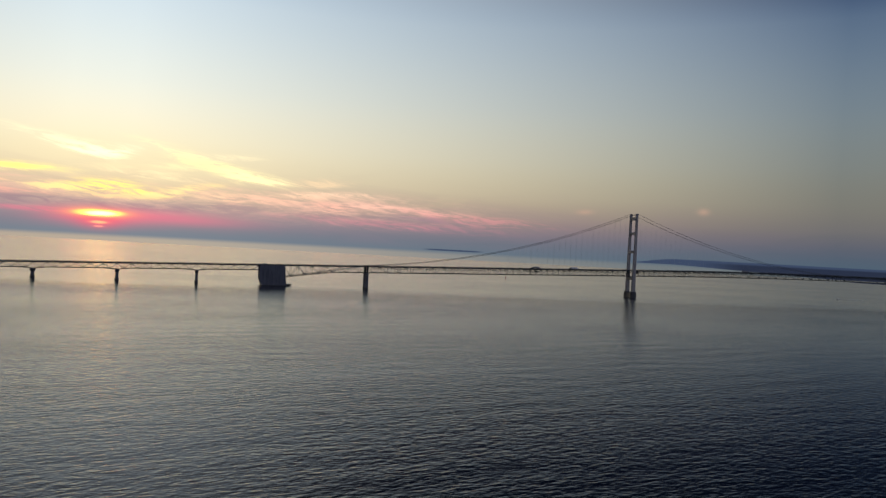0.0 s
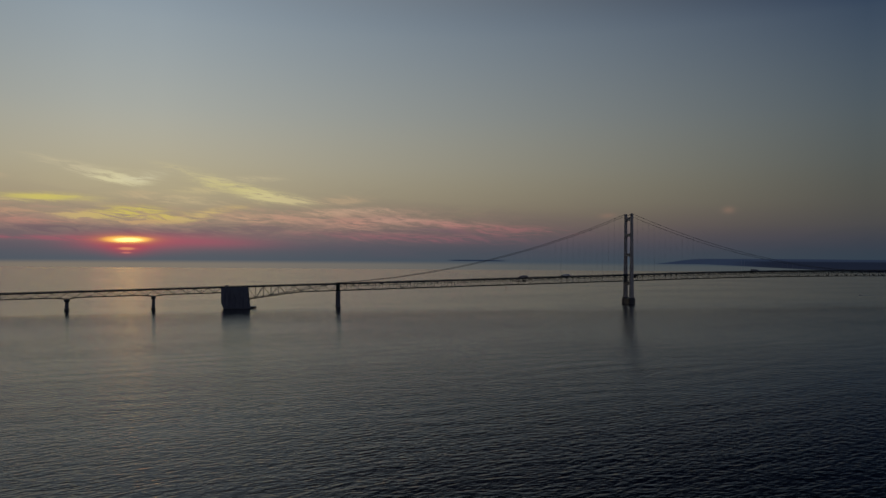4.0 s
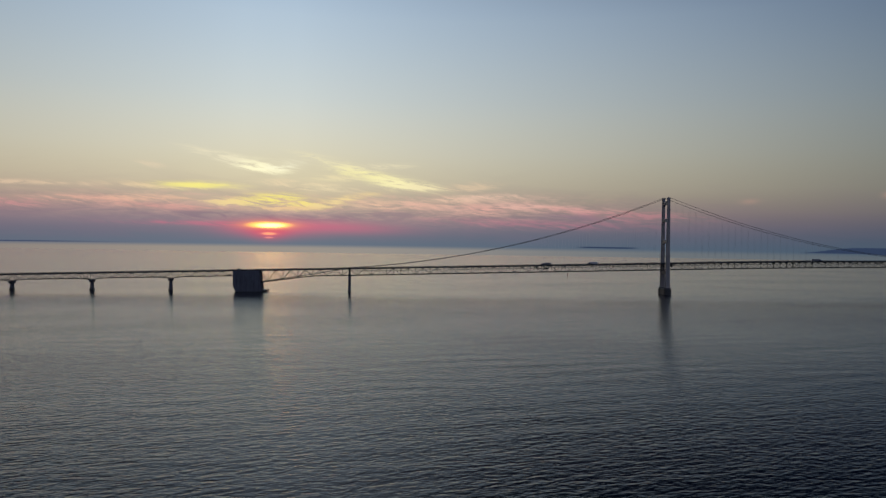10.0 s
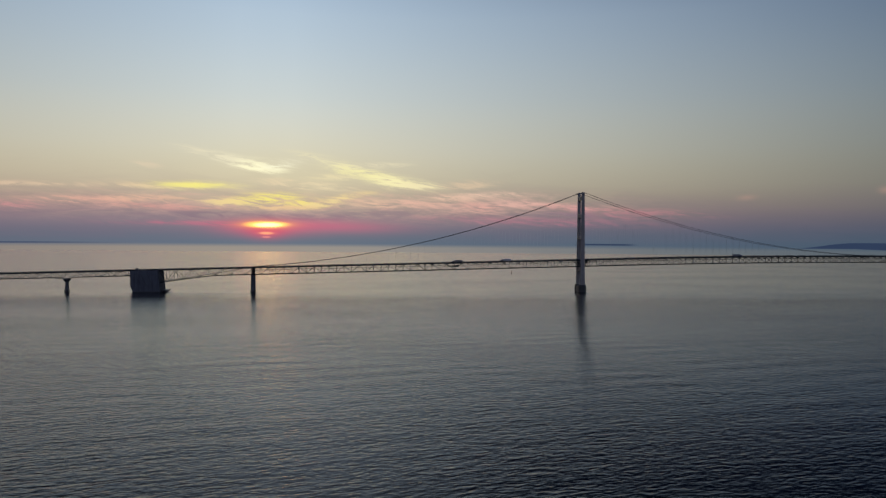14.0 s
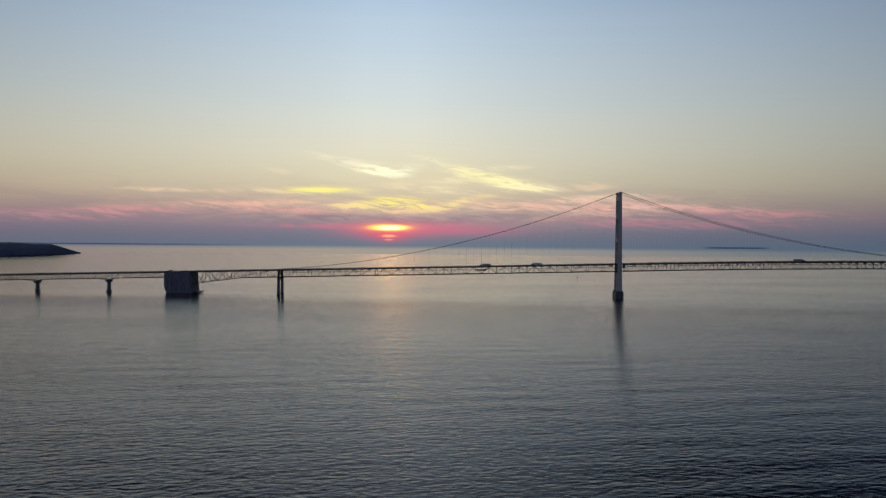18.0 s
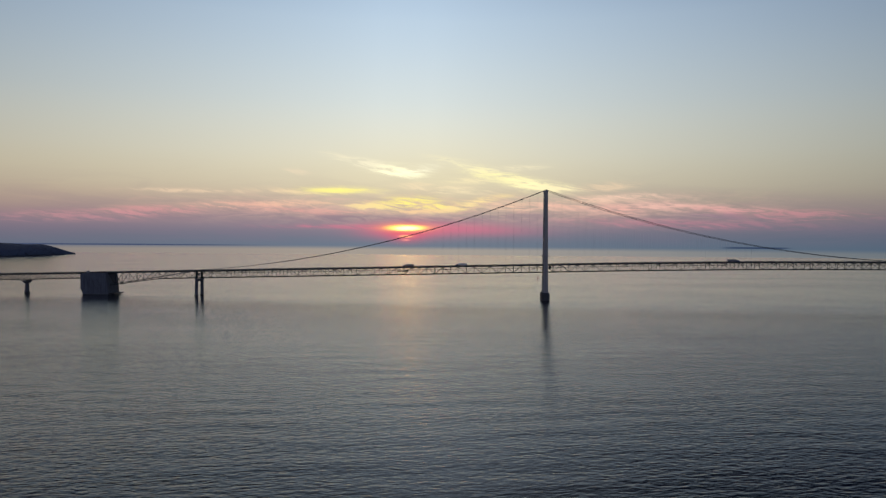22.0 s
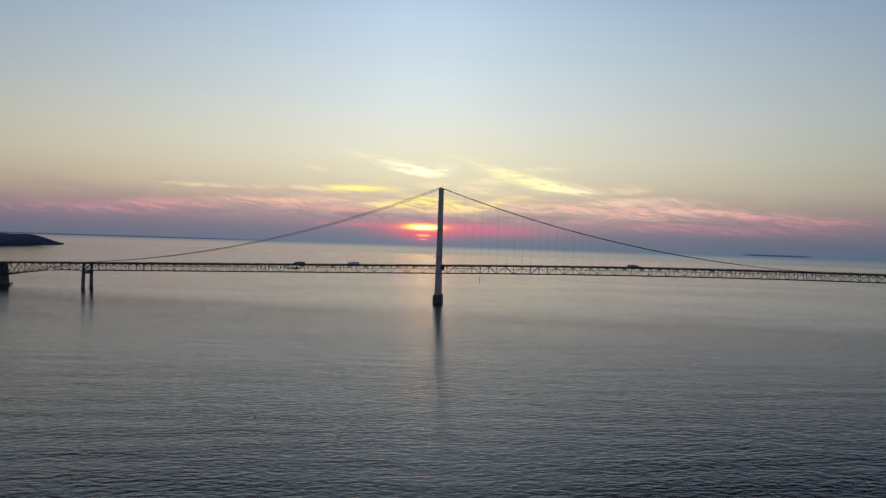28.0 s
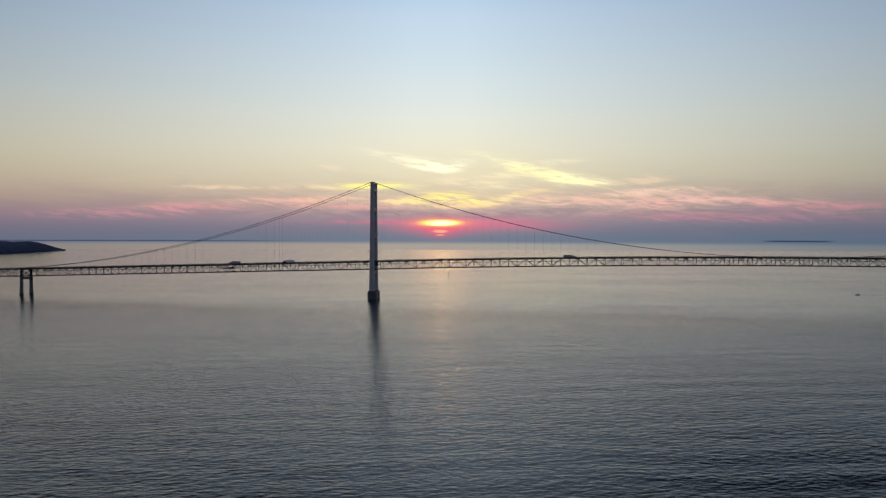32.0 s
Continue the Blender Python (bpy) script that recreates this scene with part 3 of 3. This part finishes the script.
# ------------------------------------------------------------------ truss spans
def deck_parts(span, xs, half):
    """The road slab, kerbs, stringers and railings of one span."""
    line = [(x, 0, road_z(x)) for x in xs]
    attach("road_slab", strip_mesh("road_slab", line, rect(2 * half, 0.35, 0, -0.17), ASPHALT), span, None, "asphalt road slab")
    for side in (-1, 1):
        attach("edge_girder", strip_mesh("edge_girder", line, rect(0.45, 0.8, side * (half - 0.3), -0.7), GREEN), span)
        attach("stringer", strip_mesh("stringer", line, rect(0.35, 0.7, side * half * 0.4, -0.71), GREEN), span)
        attach("kerb", strip_mesh("kerb", line, rect(0.5, 0.3, side * (half - 0.6), 0.155), CONCRETE), span)
        rail = strip_mesh("top_rail", line, rect(0.16, 0.16, side * (half - 0.1), 1.22), GREEN)
        rail = attach("railing", rail, span, None, "green steel railing")
        for z in (0.5, 0.85):
            attach("rail_bar", strip_mesh("rail_bar", line, rect(0.12, 0.14, side * (half - 0.1), z), GREEN), rail)


def build_suspended(x0, x1, panels, label):
    """A deep stiffening truss with the road on top, hung from the cables."""
    xs = [x0 + (x1 - x0) * k / panels for k in range(panels + 1)]
    span = thing("suspended_truss_span", ((x0 + x1) / 2, 0, road_z((x0 + x1) / 2)), label, "bridge span", "bridge spans")
    deck_parts(span, xs, 8.6)
    low, mid, high = -10.9, -4.3, -1.0
    for side in (-1, 1):
        y = side * HALF
        line = [(x, y, road_z(x)) for x in xs]
        attach("bottom_chord", strip_mesh("bottom_chord", line, rect(0.7, 0.85, 0, low), GREEN), span)
        attach("top_chord", strip_mesh("top_chord", line, rect(0.7, 0.7, 0, high), GREEN), span)
        attach("mid_rail", strip_mesh("mid_rail", line, rect(0.3, 0.3, -side * 0.5, mid), GREEN), span)
        for k, x in enumerate(xs):
            bar("post", (x, y, road_z(x) + low), (x, y, road_z(x) + high + 0.3), 0.5, 0.5, GREEN, span)
            if k < panels:
                a, b = (low, high) if k % 2 else (high, low)
                bar("diagonal", (x, y, road_z(x) + a), (xs[k + 1], y, road_z(xs[k + 1]) + b), 0.5, 0.5, GREEN, span)
            bar("gusset", (x, y, road_z(x) - 3.0), (x, y, road_z(x) - 0.9), 0.9, 1.1, GREEN, span)
            bar("sway_brace", (x, y, road_z(x) + mid - 0.4), (x, side * 4.2, road_z(x) - 1.9), 0.3, 0.35, GREEN, span)
    for k, x in enumerate(xs):
        bar("floor_beam", (x, -HALF, road_z(x) - 1.6), (x, HALF, road_z(x) - 1.6), 0.5, 1.0, GREEN, span)
        bar("bottom_strut", (x, -HALF, road_z(x) + low), (x, HALF, road_z(x) + low), 0.4, 0.5, GREEN, span)
        if k < panels:
            s = 1 if k % 2 else -1
            bar("wind_brace", (x, s * HALF, road_z(x) + low), (xs[k + 1], -s * HALF, road_z(xs[k + 1]) + low), 0.35, 0.35, GREEN, span)
    return span


build_suspended(BENT, 0, 45, "green steel stiffening truss of the side span")
build_suspended(0, SPAN, 97, "green steel stiffening truss of the long main span")


def build_deck_truss(x0, x1, panels, depth, label, half_y=7.6):
    """A deck truss between two supports: W-shaped bracing with posts, the bottom chord given by depth(u)."""
    xs = [x0 + (x1 - x0) * k / panels for k in range(panels + 1)]
    span = thing("deck_truss_span", ((x0 + x1) / 2, 0, road_z((x0 + x1) / 2)), label, "bridge span", "bridge spans")
    deck_parts(span, xs, 8.4)
    high = -1.2
    for side in (-1, 1):
        y = side * half_y
        low = [-depth((x - x0) / (x1 - x0)) for x in xs]
        attach("top_chord", strip_mesh("top_chord", [(x, y, road_z(x)) for x in xs], rect(0.6, 0.6, 0, high), GREEN), span)
        attach("bottom_chord", strip_mesh("bottom_chord", [(x, y, road_z(x) + a) for x, a in zip(xs, low)], rect(0.6, 0.75), GREEN), span)
        for k, x in enumerate(xs):
            bar("post", (x, y, road_z(x) + low[k]), (x, y, road_z(x) + high), 0.42, 0.42, GREEN, span)
            if k < panels:
                a, b = (low[k], high) if k % 2 else (high, low[k + 1])
                bar("diagonal", (x, y, road_z(x) + a), (xs[k + 1], y, road_z(xs[k + 1]) + b), 0.62, 0.62, GREEN, span)
    for k, x in enumerate(xs):
        a = -depth((x - x0) / (x1 - x0))
        bar("floor_beam", (x, -half_y, road_z(x) - 1.3), (x, half_y, road_z(x) - 1.3), 0.5, 0.9, GREEN, span)
        bar("bottom_strut", (x, -half_y, road_z(x) + a), (x, half_y, road_z(x) + a), 0.35, 0.4, GREEN, span)
    return span


def approach_depth(u):
    return 8.5 + 1.9 * max(0, abs(2 * u - 1) - 0.72) / 0.28


def backstay_depth(u):
    """Deep where it meets the anchorage, level towards the bent."""
    return 10.9 + 8.8 * max(0.0, 1 - u / 0.6) ** 1.15


build_deck_truss(PIERS[0], ANCHOR[0], 10, lambda u: 8.5 + 1.9 * max(0, 0.2 - u) / 0.2, "green steel deck truss span on a pier and the anchorage")
for a, b in zip(PIERS, PIERS[1:]):
    build_deck_truss(b, a, 12, approach_depth, "green steel deck truss span between two piers")
build_deck_truss(ANCHOR[1], BENT, 12, backstay_depth, "green steel truss span with a haunched bottom chord", HALF - 0.6)

# the road over the anchorage
slab = thing("road_deck", (-669.7, 0, road_z(-669.7)), "asphalt road deck with railings over the anchorage", "bridge deck")
deck_parts(slab, [ANCHOR[0] + 0.02, -669.7, ANCHOR[1] - 0.02], 8.4)


# ------------------------------------------------------------------ cables and hangers
def tube(name, line, r, mat, n=8):
    verts, faces = [], []
    for k, p in enumerate(line):
        a, b = Vector(line[max(k - 1, 0)]), Vector(line[min(k + 1, len(line) - 1)])
        way = (b - a).normalized()
        side = way.cross(Vector((0, 0, 1))).normalized()
        up = side.cross(way)
        for j in range(n):
            c = 2 * math.pi * j / n
            verts.append(Vector(p) + r * (math.cos(c) * side + math.sin(c) * up))
    for k in range(len(line) - 1):
        for j in range(n):
            faces.append((k * n + j, (k + 1) * n + j, (k + 1) * n + (j + 1) % n, k * n + (j + 1) % n))
    faces += [tuple(range(n)), tuple(reversed(range((len(line) - 1) * n, len(line) * n)))]
    return mesh_of(name, verts, faces, mat, True)


def build_cable(side):
    y = side * HALF
    cable = thing("main_cable", (0, y, TOP), "thick grey wire main cable with thin hangers", "cable", "main cables")
    back = []
    for k in range(15):
        u = k / 14
        back.append((BENT + (ANCHOR[1] + 1.5 - BENT) * u, y, rail_z(BENT) - 0.2 - 22.5 * (1.18 * u - 0.18 * u * u)))
    attach("backstay", tube("backstay", back, 0.3, CABLE), cable)
    attach("side_cable", tube("side_cable", [(BENT * k / 45, y, cable_z(BENT * k / 45)) for k in range(46)], 0.29, CABLE), cable)
    attach("main_span_cable", tube("main_span_cable", [(SPAN * k / 97, y, cable_z(SPAN * k / 97)) for k in range(98)], 0.29, CABLE), cable)
    for n, a in ((45, BENT), (97, SPAN)):
        for k in range(1, n):
            x = a * k / n
            low, high = road_z(x) - 2.1, cable_z(x)
            if high - low > 3.0:
                bar("hanger", (x, y, low), (x, y, high), 0.075, 0.075, ROPE, cable)
                bar("clamp", (x - 0.5, y, high + 0.0), (x + 0.5, y, high + (cable_z(x + 0.5) - cable_z(x - 0.5))), 0.75, 0.75, CABLE, cable)


for side in (-1, 1):
    build_cable(side)


# ------------------------------------------------------------------ cable bent, anchorage, piers
def build_bent():
    bent = thing("cable_bent_pier", (BENT, 0, 0), "dark two-legged pier under the cable bent", "bridge pier")
    rz = road_z(BENT)
    for side in (-1, 1):
        y0, y1 = side * (HALF + 0.4), side * HALF
        bm = bmesh.new()
        loft(bm, [ring(BENT, y0, -3, 5.4, 5.2, 1.0), ring(BENT, y0, 4.2, 5.4, 5.2, 1.0), ring(BENT, y0, 4.8, 4.6, 4.4, 0.8)])
        part("footing", bm, WET, bent)
        bm = bmesh.new()
        loft(bm, [ring(BENT, y0, 4.6, 4.1, 4.0, 0.6), ring(BENT, y1, 26.4, 3.8, 3.7, 0.6), ring(BENT, y1, 27.0, 4.6, 4.4, 0.6), ring(BENT, y1, rz - 11.6, 4.6, 4.4, 0.6)])
        part("leg", bm, CONCRETE, bent, "weathered concrete leg")
        bm = bmesh.new()
        loft(bm, [ring(BENT, y1, rz - 11.6, 3.2, 2.4, 0.3), ring(BENT, y1, rz - 0.5, 2.8, 2.0, 0.3), ring(BENT, y1, rz + 1.3, 2.8, 1.6, 0.3)])
        part("cable_post", bm, GREEN, bent, "green steel post that carries the cable")
    bm = bmesh.new()
    block(bm, (4.0, 2 * HALF - 3, 3.4), (BENT, 0, 26.0), 0.2)
    part("cross_beam", bm, CONCRETE, bent)
    for s in (-1, 1):
        bar("cross_brace", (BENT, s * (HALF - 1), rz - 11.2), (BENT, -s * (HALF - 1), rz - 2.2), 0.8, 0.8, GREEN, bent)


def build_anchorage():
    anchor = thing("anchorage", (-669, 0, 0), "massive dark weathered concrete cable anchorage block standing in water", "bridge anchorage")
    bm = bmesh.new()
    top = road_z(-669) - 0.4

    def section(y, grow):
        return [(-684.6, y, -3), (-684.6, y, 2.2), (-689 - grow, y, 12.3), (-689 - grow, y, top - 1.4), (-687.6, y, top - 0.5), (-650.6, y, top + 0.3), (-650.0, y, top - 0.6), (-646.6, y, 2.2), (-646.6, y, -3)]

    loft(bm, [section(-16.6, -0.4), section(-17.0, 0.0), section(17.0, 0.0), section(16.6, -0.4)])
    bmesh.ops.recalc_face_normals(bm, faces=bm.faces[:])
    part("block", bm, CONCRETE, anchor)
    bm = bmesh.new()
    block(bm, (40.5, 36, 6.4), (-665.2, 0, 1.0), 0.4)
    part("waterline_skirt", bm, WET, anchor, "dark wet skirt at the waterline")
    bm = bmesh.new()
    block(bm, (9.5, 26, 1.7), (-642.6, 0, 5.0), 0.3)
    block(bm, (5.0, 18, 5.4), (-643.2, 0, 1.6), 0.3)
    part("landing_ledge", bm, WET, anchor, "low landing ledge")
    for k in range(3):
        x = -682 + 9.0 * k
        bar("drain_pipe", (x, -17.15, 31 - 2 * k), (x + 7.5, -17.15, 14 - 1.5 * k), 0.35, 0.35, WET, anchor)
    hut = thing("maintenance_hut", (-681, -9.6, road_z(-681)), "small flat-roofed grey hut beside the road", "hut")
    bm = bmesh.new()
    block(bm, (4.4, 2.6, 2.6), (-681, -10.4, top + 1.3), 0.1)
    part("wall", bm, GREY, hut)
    bm = bmesh.new()
    block(bm, (5.0, 3.1, 0.4), (-681, -10.4, top + 2.8), 0.1)
    part("roof", bm, DARK, hut)
    bm = bmesh.new()
    block(bm, (1.0, 0.1, 2.0), (-680.2, -11.75, top + 1.0))
    part("door", bm, GREEN, hut)


def build_pier(x):
    pier = thing("approach_pier", (x, 0, 0), "tapered concrete pier with a wide cap under the deck truss", "bridge pier", "approach piers")
    top = road_z(x) - 10.4 - 0.5
    bm = bmesh.new()
    loft(bm, [ring(0, 0, -3, 6.0, 9.6, 1.8), ring(0, 0, 5.2, 6.0, 9.6, 1.8), ring(0, 0, 5.8, 5.2, 8.0, 1.5)])
    bm.transform(Matrix.Translation((x, 0, 0)))
    part("footing", bm, WET, pier, "dark wet footing")
    bm = bmesh.new()
    loft(bm, [ring(x, 0, 5.7, 4.4, 6.8, 1.2), ring(x, 0, top - 3.6, 3.9, 6.0, 1.1)])
    part("shaft", bm, CONCRETE, pier)
    bm = bmesh.new()
    loft(bm, [ring(x, 0, top - 3.7, 4.8, 9.6, 0.8), ring(x, 0, top - 2.8, 5.4, 12.0, 0.8), ring(x, 0, top - 1.2, 5.4, 15.6, 0.5), ring(x, 0, top, 5.4, 16.6, 0.5)])
    part("cap", bm, CONCRETE, pier)
    for side in (-1, 1):
        bm = bmesh.new()
        block(bm, (1.6, 1.2, 0.6), (x, side * 7.6, top + 0.25), 0.1)
        part("bearing", bm, DARK, pier)


build_bent()
build_anchorage()
for x in PIERS:
    build_pier(x)


# ------------------------------------------------------------------ wooded shores
def build_shore(name, eye, bearings, near, far, height, label, seed):
    """A wooded headland between two shorelines, given by bearing and distance from one place."""
    rng = np.random.default_rng(seed)
    land = thing(name, (eye[0] + near(0.5) * math.sin(radians((bearings[0] + bearings[1]) / 2)), eye[1] + near(0.5) * math.cos(radians((bearings[0] + bearings[1]) / 2)), 0), label, "headland", kind="structure")
    n, m = 90, 14
    verts, faces = [], []
    for a in range(n + 1):
        u = a / n
        az = radians(bearings[0] + (bearings[1] - bearings[0]) * u)
        for b in range(m + 1):
            v = b / m
            d = near(u) + (far(u) - near(u)) * v
            p = Vector((eye[0] + d * math.sin(az), eye[1] + d * math.cos(az), 0))
            h = height(u) * min(1.0, v * 4.5) * (0.93 + 0.22 * (noise.noise(p * 0.004) + 0.5 * noise.noise(p * 0.013)))
            if b == 0:
                h = -1.0
            elif b == 1:
                h = min(h, LAKE + 3.0)
            verts.append((p.x, p.y, h if v < 1 else -1.0))
    for a in range(n):
        for b in range(m):
            k = a * (m + 1) + b
            faces.append((k, k + 1, k + m + 2, k + m + 1))
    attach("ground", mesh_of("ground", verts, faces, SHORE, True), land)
    tv, tf = [], []
    for _ in range(9000):
        u, v = rng.uniform(0, 1), rng.uniform(0.10, 0.95) ** 1.4
        az = radians(bearings[0] + (bearings[1] - bearings[0]) * u)
        d = near(u) + (far(u) - near(u)) * v
        x, y = eye[0] + d * math.sin(az), eye[1] + d * math.cos(az)
        h0 = height(u) * min(1.0, v * 4.5) * 0.8 - 3
        r, h = rng.uniform(5, 8), min(height(u) * 0.4 + 3, rng.uniform(7, 10))
        k = len(tv)
        for j in range(6):
            c = j * math.pi / 3 + rng.uniform(-0.3, 0.3)
            tv.append((x + r * math.cos(c), y + r * math.sin(c), h0))
        for j in range(6):
            c = j * math.pi / 3 + rng.uniform(-0.3, 0.3)
            tv.append((x + r * 0.7 * math.cos(c), y + r * 0.7 * math.sin(c), h0 + h * rng.uniform(0.5, 0.75)))
        tv.append((x, y, h0 + h))
        for j in range(6):
            tf += [(k + j, k + (j + 1) % 6, k + 6 + (j + 1) % 6, k + 6 + j), (k + 6 + j, k + 6 + (j + 1) % 6, k + 12)]
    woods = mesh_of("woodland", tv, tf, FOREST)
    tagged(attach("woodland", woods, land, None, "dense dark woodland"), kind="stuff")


def ease(u, a, b):
    w = min(1.0, max(0.0, (u - a) / (b - a)))
    return w * w * (3 - 2 * w)


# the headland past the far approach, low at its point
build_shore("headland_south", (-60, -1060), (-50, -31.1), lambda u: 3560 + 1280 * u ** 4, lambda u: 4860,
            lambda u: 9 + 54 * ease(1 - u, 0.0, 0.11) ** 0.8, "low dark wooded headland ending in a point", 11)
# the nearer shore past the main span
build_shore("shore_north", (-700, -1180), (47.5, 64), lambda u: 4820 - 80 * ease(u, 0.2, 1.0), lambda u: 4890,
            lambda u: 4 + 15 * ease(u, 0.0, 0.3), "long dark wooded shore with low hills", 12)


# ------------------------------------------------------------------ traffic, boats and small things
def wheel(parent, x, y, z, r):
    bm = bmesh.new()
    bmesh.ops.create_cone(bm, cap_ends=True, segments=12, radius1=r, radius2=r, depth=0.35, matrix=Matrix.Translation((x, y, z)) @ Matrix.Rotation(radians(90), 4, "X"))
    tyre = part("wheel", bm, DARK, parent, "black tyre")
    bm = bmesh.new()
    bmesh.ops.create_cone(bm, cap_ends=True, segments=10, radius1=r * 0.5, radius2=r * 0.5, depth=0.38, matrix=Matrix.Translation((x, y, z)) @ Matrix.Rotation(radians(90), 4, "X"))
    part("rim", bm, GREY, tyre)


def build_truck(x, y, way, mat, label):
    z = road_z(x)
    truck = thing("truck", (x, y, z), label, "truck", "vehicles on the bridge")
    bm = bmesh.new()
    block(bm, (12.5, 2.5, 2.8), (x - way * 2.4, y, z + 2.6), 0.1)
    part("trailer", bm, mat, truck)
    bm = bmesh.new()
    block(bm, (2.4, 2.4, 2.3), (x + way * 5.6, y, z + 1.9), 0.25)
    block(bm, (1.6, 2.2, 1.2), (x + way * 7.3, y, z + 1.35), 0.2)
    cab = part("cab", bm, BLUE, truck)
    bm = bmesh.new()
    block(bm, (0.08, 2.0, 0.9), (x + way * 6.83, y, z + 2.45))
    part("windscreen", bm, GLASS, cab)
    bm = bmesh.new()
    block(bm, (15.5, 0.9, 0.3), (x - way * 0.6, y, z + 1.0))
    part("chassis", bm, DARK, truck)
    for dx in (-7.6, -6.4, 3.2, 4.4, 7.2):
        for s in (-1, 1):
            wheel(truck, x + way * dx, y + s * 1.05, z + 0.5, 0.5)


def build_car(x, y, way, mat, label):
    z = road_z(x)
    car = thing("car", (x, y, z), label, "car", "vehicles on the bridge")
    bm = bmesh.new()
    loft(bm, [ring(x, y, z + 0.3, 4.4, 1.75, 0.25), ring(x, y, z + 0.75, 4.5, 1.8, 0.3), ring(x, y, z + 0.95, 4.2, 1.7, 0.3)])
    part("body", bm, mat, car)
    bm = bmesh.new()
    loft(bm, [ring(x - way * 0.2, y, z + 0.93, 2.7, 1.55, 0.2), ring(x - way * 0.3, y, z + 1.5, 1.7, 1.3, 0.2)])
    part("cabin", bm, GLASS, car)
    for dx in (-1.4, 1.4):
        for s in (-1, 1):
            wheel(car, x + way * dx, y + s * 0.8, z + 0.33, 0.33)


build_truck(-200, 3.6, -1, GREY, "grey box truck with a blue cab on the bridge road")
build_truck(-122, 3.6, -1, WHITE, "white box truck with a blue cab on the bridge road")
build_truck(265, -3.6, 1, GREY, "grey box truck with a blue cab on the bridge road")
for x, y, w, mat, label in ((-420, 3.6, -1, WHITE, "white car on the bridge road"), (-330, -3.6, 1, BLUE, "dark blue car on the bridge road"),
                            (-40, 3.6, -1, GREY, "grey car on the bridge road"), (90, 3.6, -1, WHITE, "white car on the bridge road"),
                            (-560, -3.6, 1, GREY, "grey car on the bridge road"), (-880, 3.6, -1, BLUE, "dark blue car on the bridge road")):
    build_car(x, y, w, mat, label)


def build_traveller(x):
    """A work platform slung inside the truss."""
    z = road_z(x)
    t = thing("maintenance_platform", (x, 0, z - 5), "dark steel work platform slung under the bridge deck", "work platform")
    bm = bmesh.new()
    block(bm, (16, 15, 0.7), (x, 0, z - 6.0), 0.1)
    part("platform", bm, DARK, t)
    bm = bmesh.new()
    block(bm, (4.6, 6, 2.4), (x + 6.5, -5, z - 5.0), 0.2)
    part("engine_house", bm, DARK, t)
    for dx in (-7.5, 7.5):
        for s in (-1, 1):
            bar("hanger", (x + dx, s * 7.3, z - 5.8), (x + dx, s * 7.3, z - 1.8), 0.3, 0.3, DARK, t)
    for s in (-1, 1):
        bar("guard_rail", (x - 8, s * 7.4, z - 4.6), (x + 8, s * 7.4, z - 4.6), 0.14, 0.14, DARK, t)


build_traveller(-207)


def build_buoy(x, y):
    b = thing("channel_buoy", (x, y, LAKE), "small dark red channel buoy floating on the lake", "buoy")
    bm = bmesh.new()
    loft(bm, [disc(x, y, LAKE - 0.8, 1.2, 12), disc(x, y, LAKE + 0.7, 1.3, 12), disc(x, y, LAKE + 1.0, 1.0, 12)])
    part("float", bm, RED, b)
    bm = bmesh.new()
    loft(bm, [disc(x, y, LAKE + 0.9, 0.8, 8), disc(x, y, LAKE + 5.0, 0.45, 8), disc(x, y, LAKE + 6.2, 0.45, 8)])
    part("tower", bm, RED, b)
    bm = bmesh.new()
    loft(bm, [disc(x, y, LAKE + 6.1, 0.25, 8), disc(x, y, LAKE + 7.2, 0.25, 8), disc(x, y, LAKE + 7.4, 0.1, 8)])
    part("lantern", bm, DARK, b)


build_buoy(30, 660)


def build_boat(x, y):
    b = thing("motor_boat", (x, y, LAKE), "small white motor boat under way with a low cabin", "boat")
    bm = bmesh.new()
    hull = [(-3.6, 0), (-3.6, 1.2), (1.0, 1.3), (3.0, 0.7), (4.2, 0)]
    pts = hull + [(a, -c) for a, c in reversed(hull[1:-1])]
    loft(bm, [[(x - a * 0.85, y + c * 0.7, LAKE - 0.4) for a, c in pts], [(x - a, y + c, LAKE + 0.9) for a, c in pts]])
    bmesh.ops.recalc_face_normals(bm, faces=bm.faces[:])
    part("hull", bm, WHITE, b)
    bm = bmesh.new()
    loft(bm, [ring(x - 0.2, y, LAKE + 0.88, 2.8, 1.8, 0.3), ring(x + 0.1, y, LAKE + 1.9, 2.0, 1.5, 0.3)])
    cabin = part("cabin", bm, WHITE, b)
    bm = bmesh.new()
    block(bm, (1.6, 1.66, 0.45), (x, y, LAKE + 1.5))
    part("window", bm, GLASS, cabin)
    bm = bmesh.new()
    block(bm, (0.6, 0.6, 1.1), (x + 3.7, y, LAKE + 0.6), 0.1)
    part("outboard_motor", bm, DARK, b)


build_boat(699, 172)
wake_line = [(703 + 6 * k, 172 + 0.3 * math.sin(k), LAKE + 0.06) for k in range(14)]
FOAM = material("white_foam", (0.55, 0.57, 0.58), 0.7)
tagged(new("boat_wake", strip_mesh("boat_wake", wake_line, [(-0.9, -0.3), (0.9, -0.3), (0.7, 0.05), (-0.7, 0.05)], FOAM)), "thin foamy wake trailing on the lake", "wake", kind="stuff")
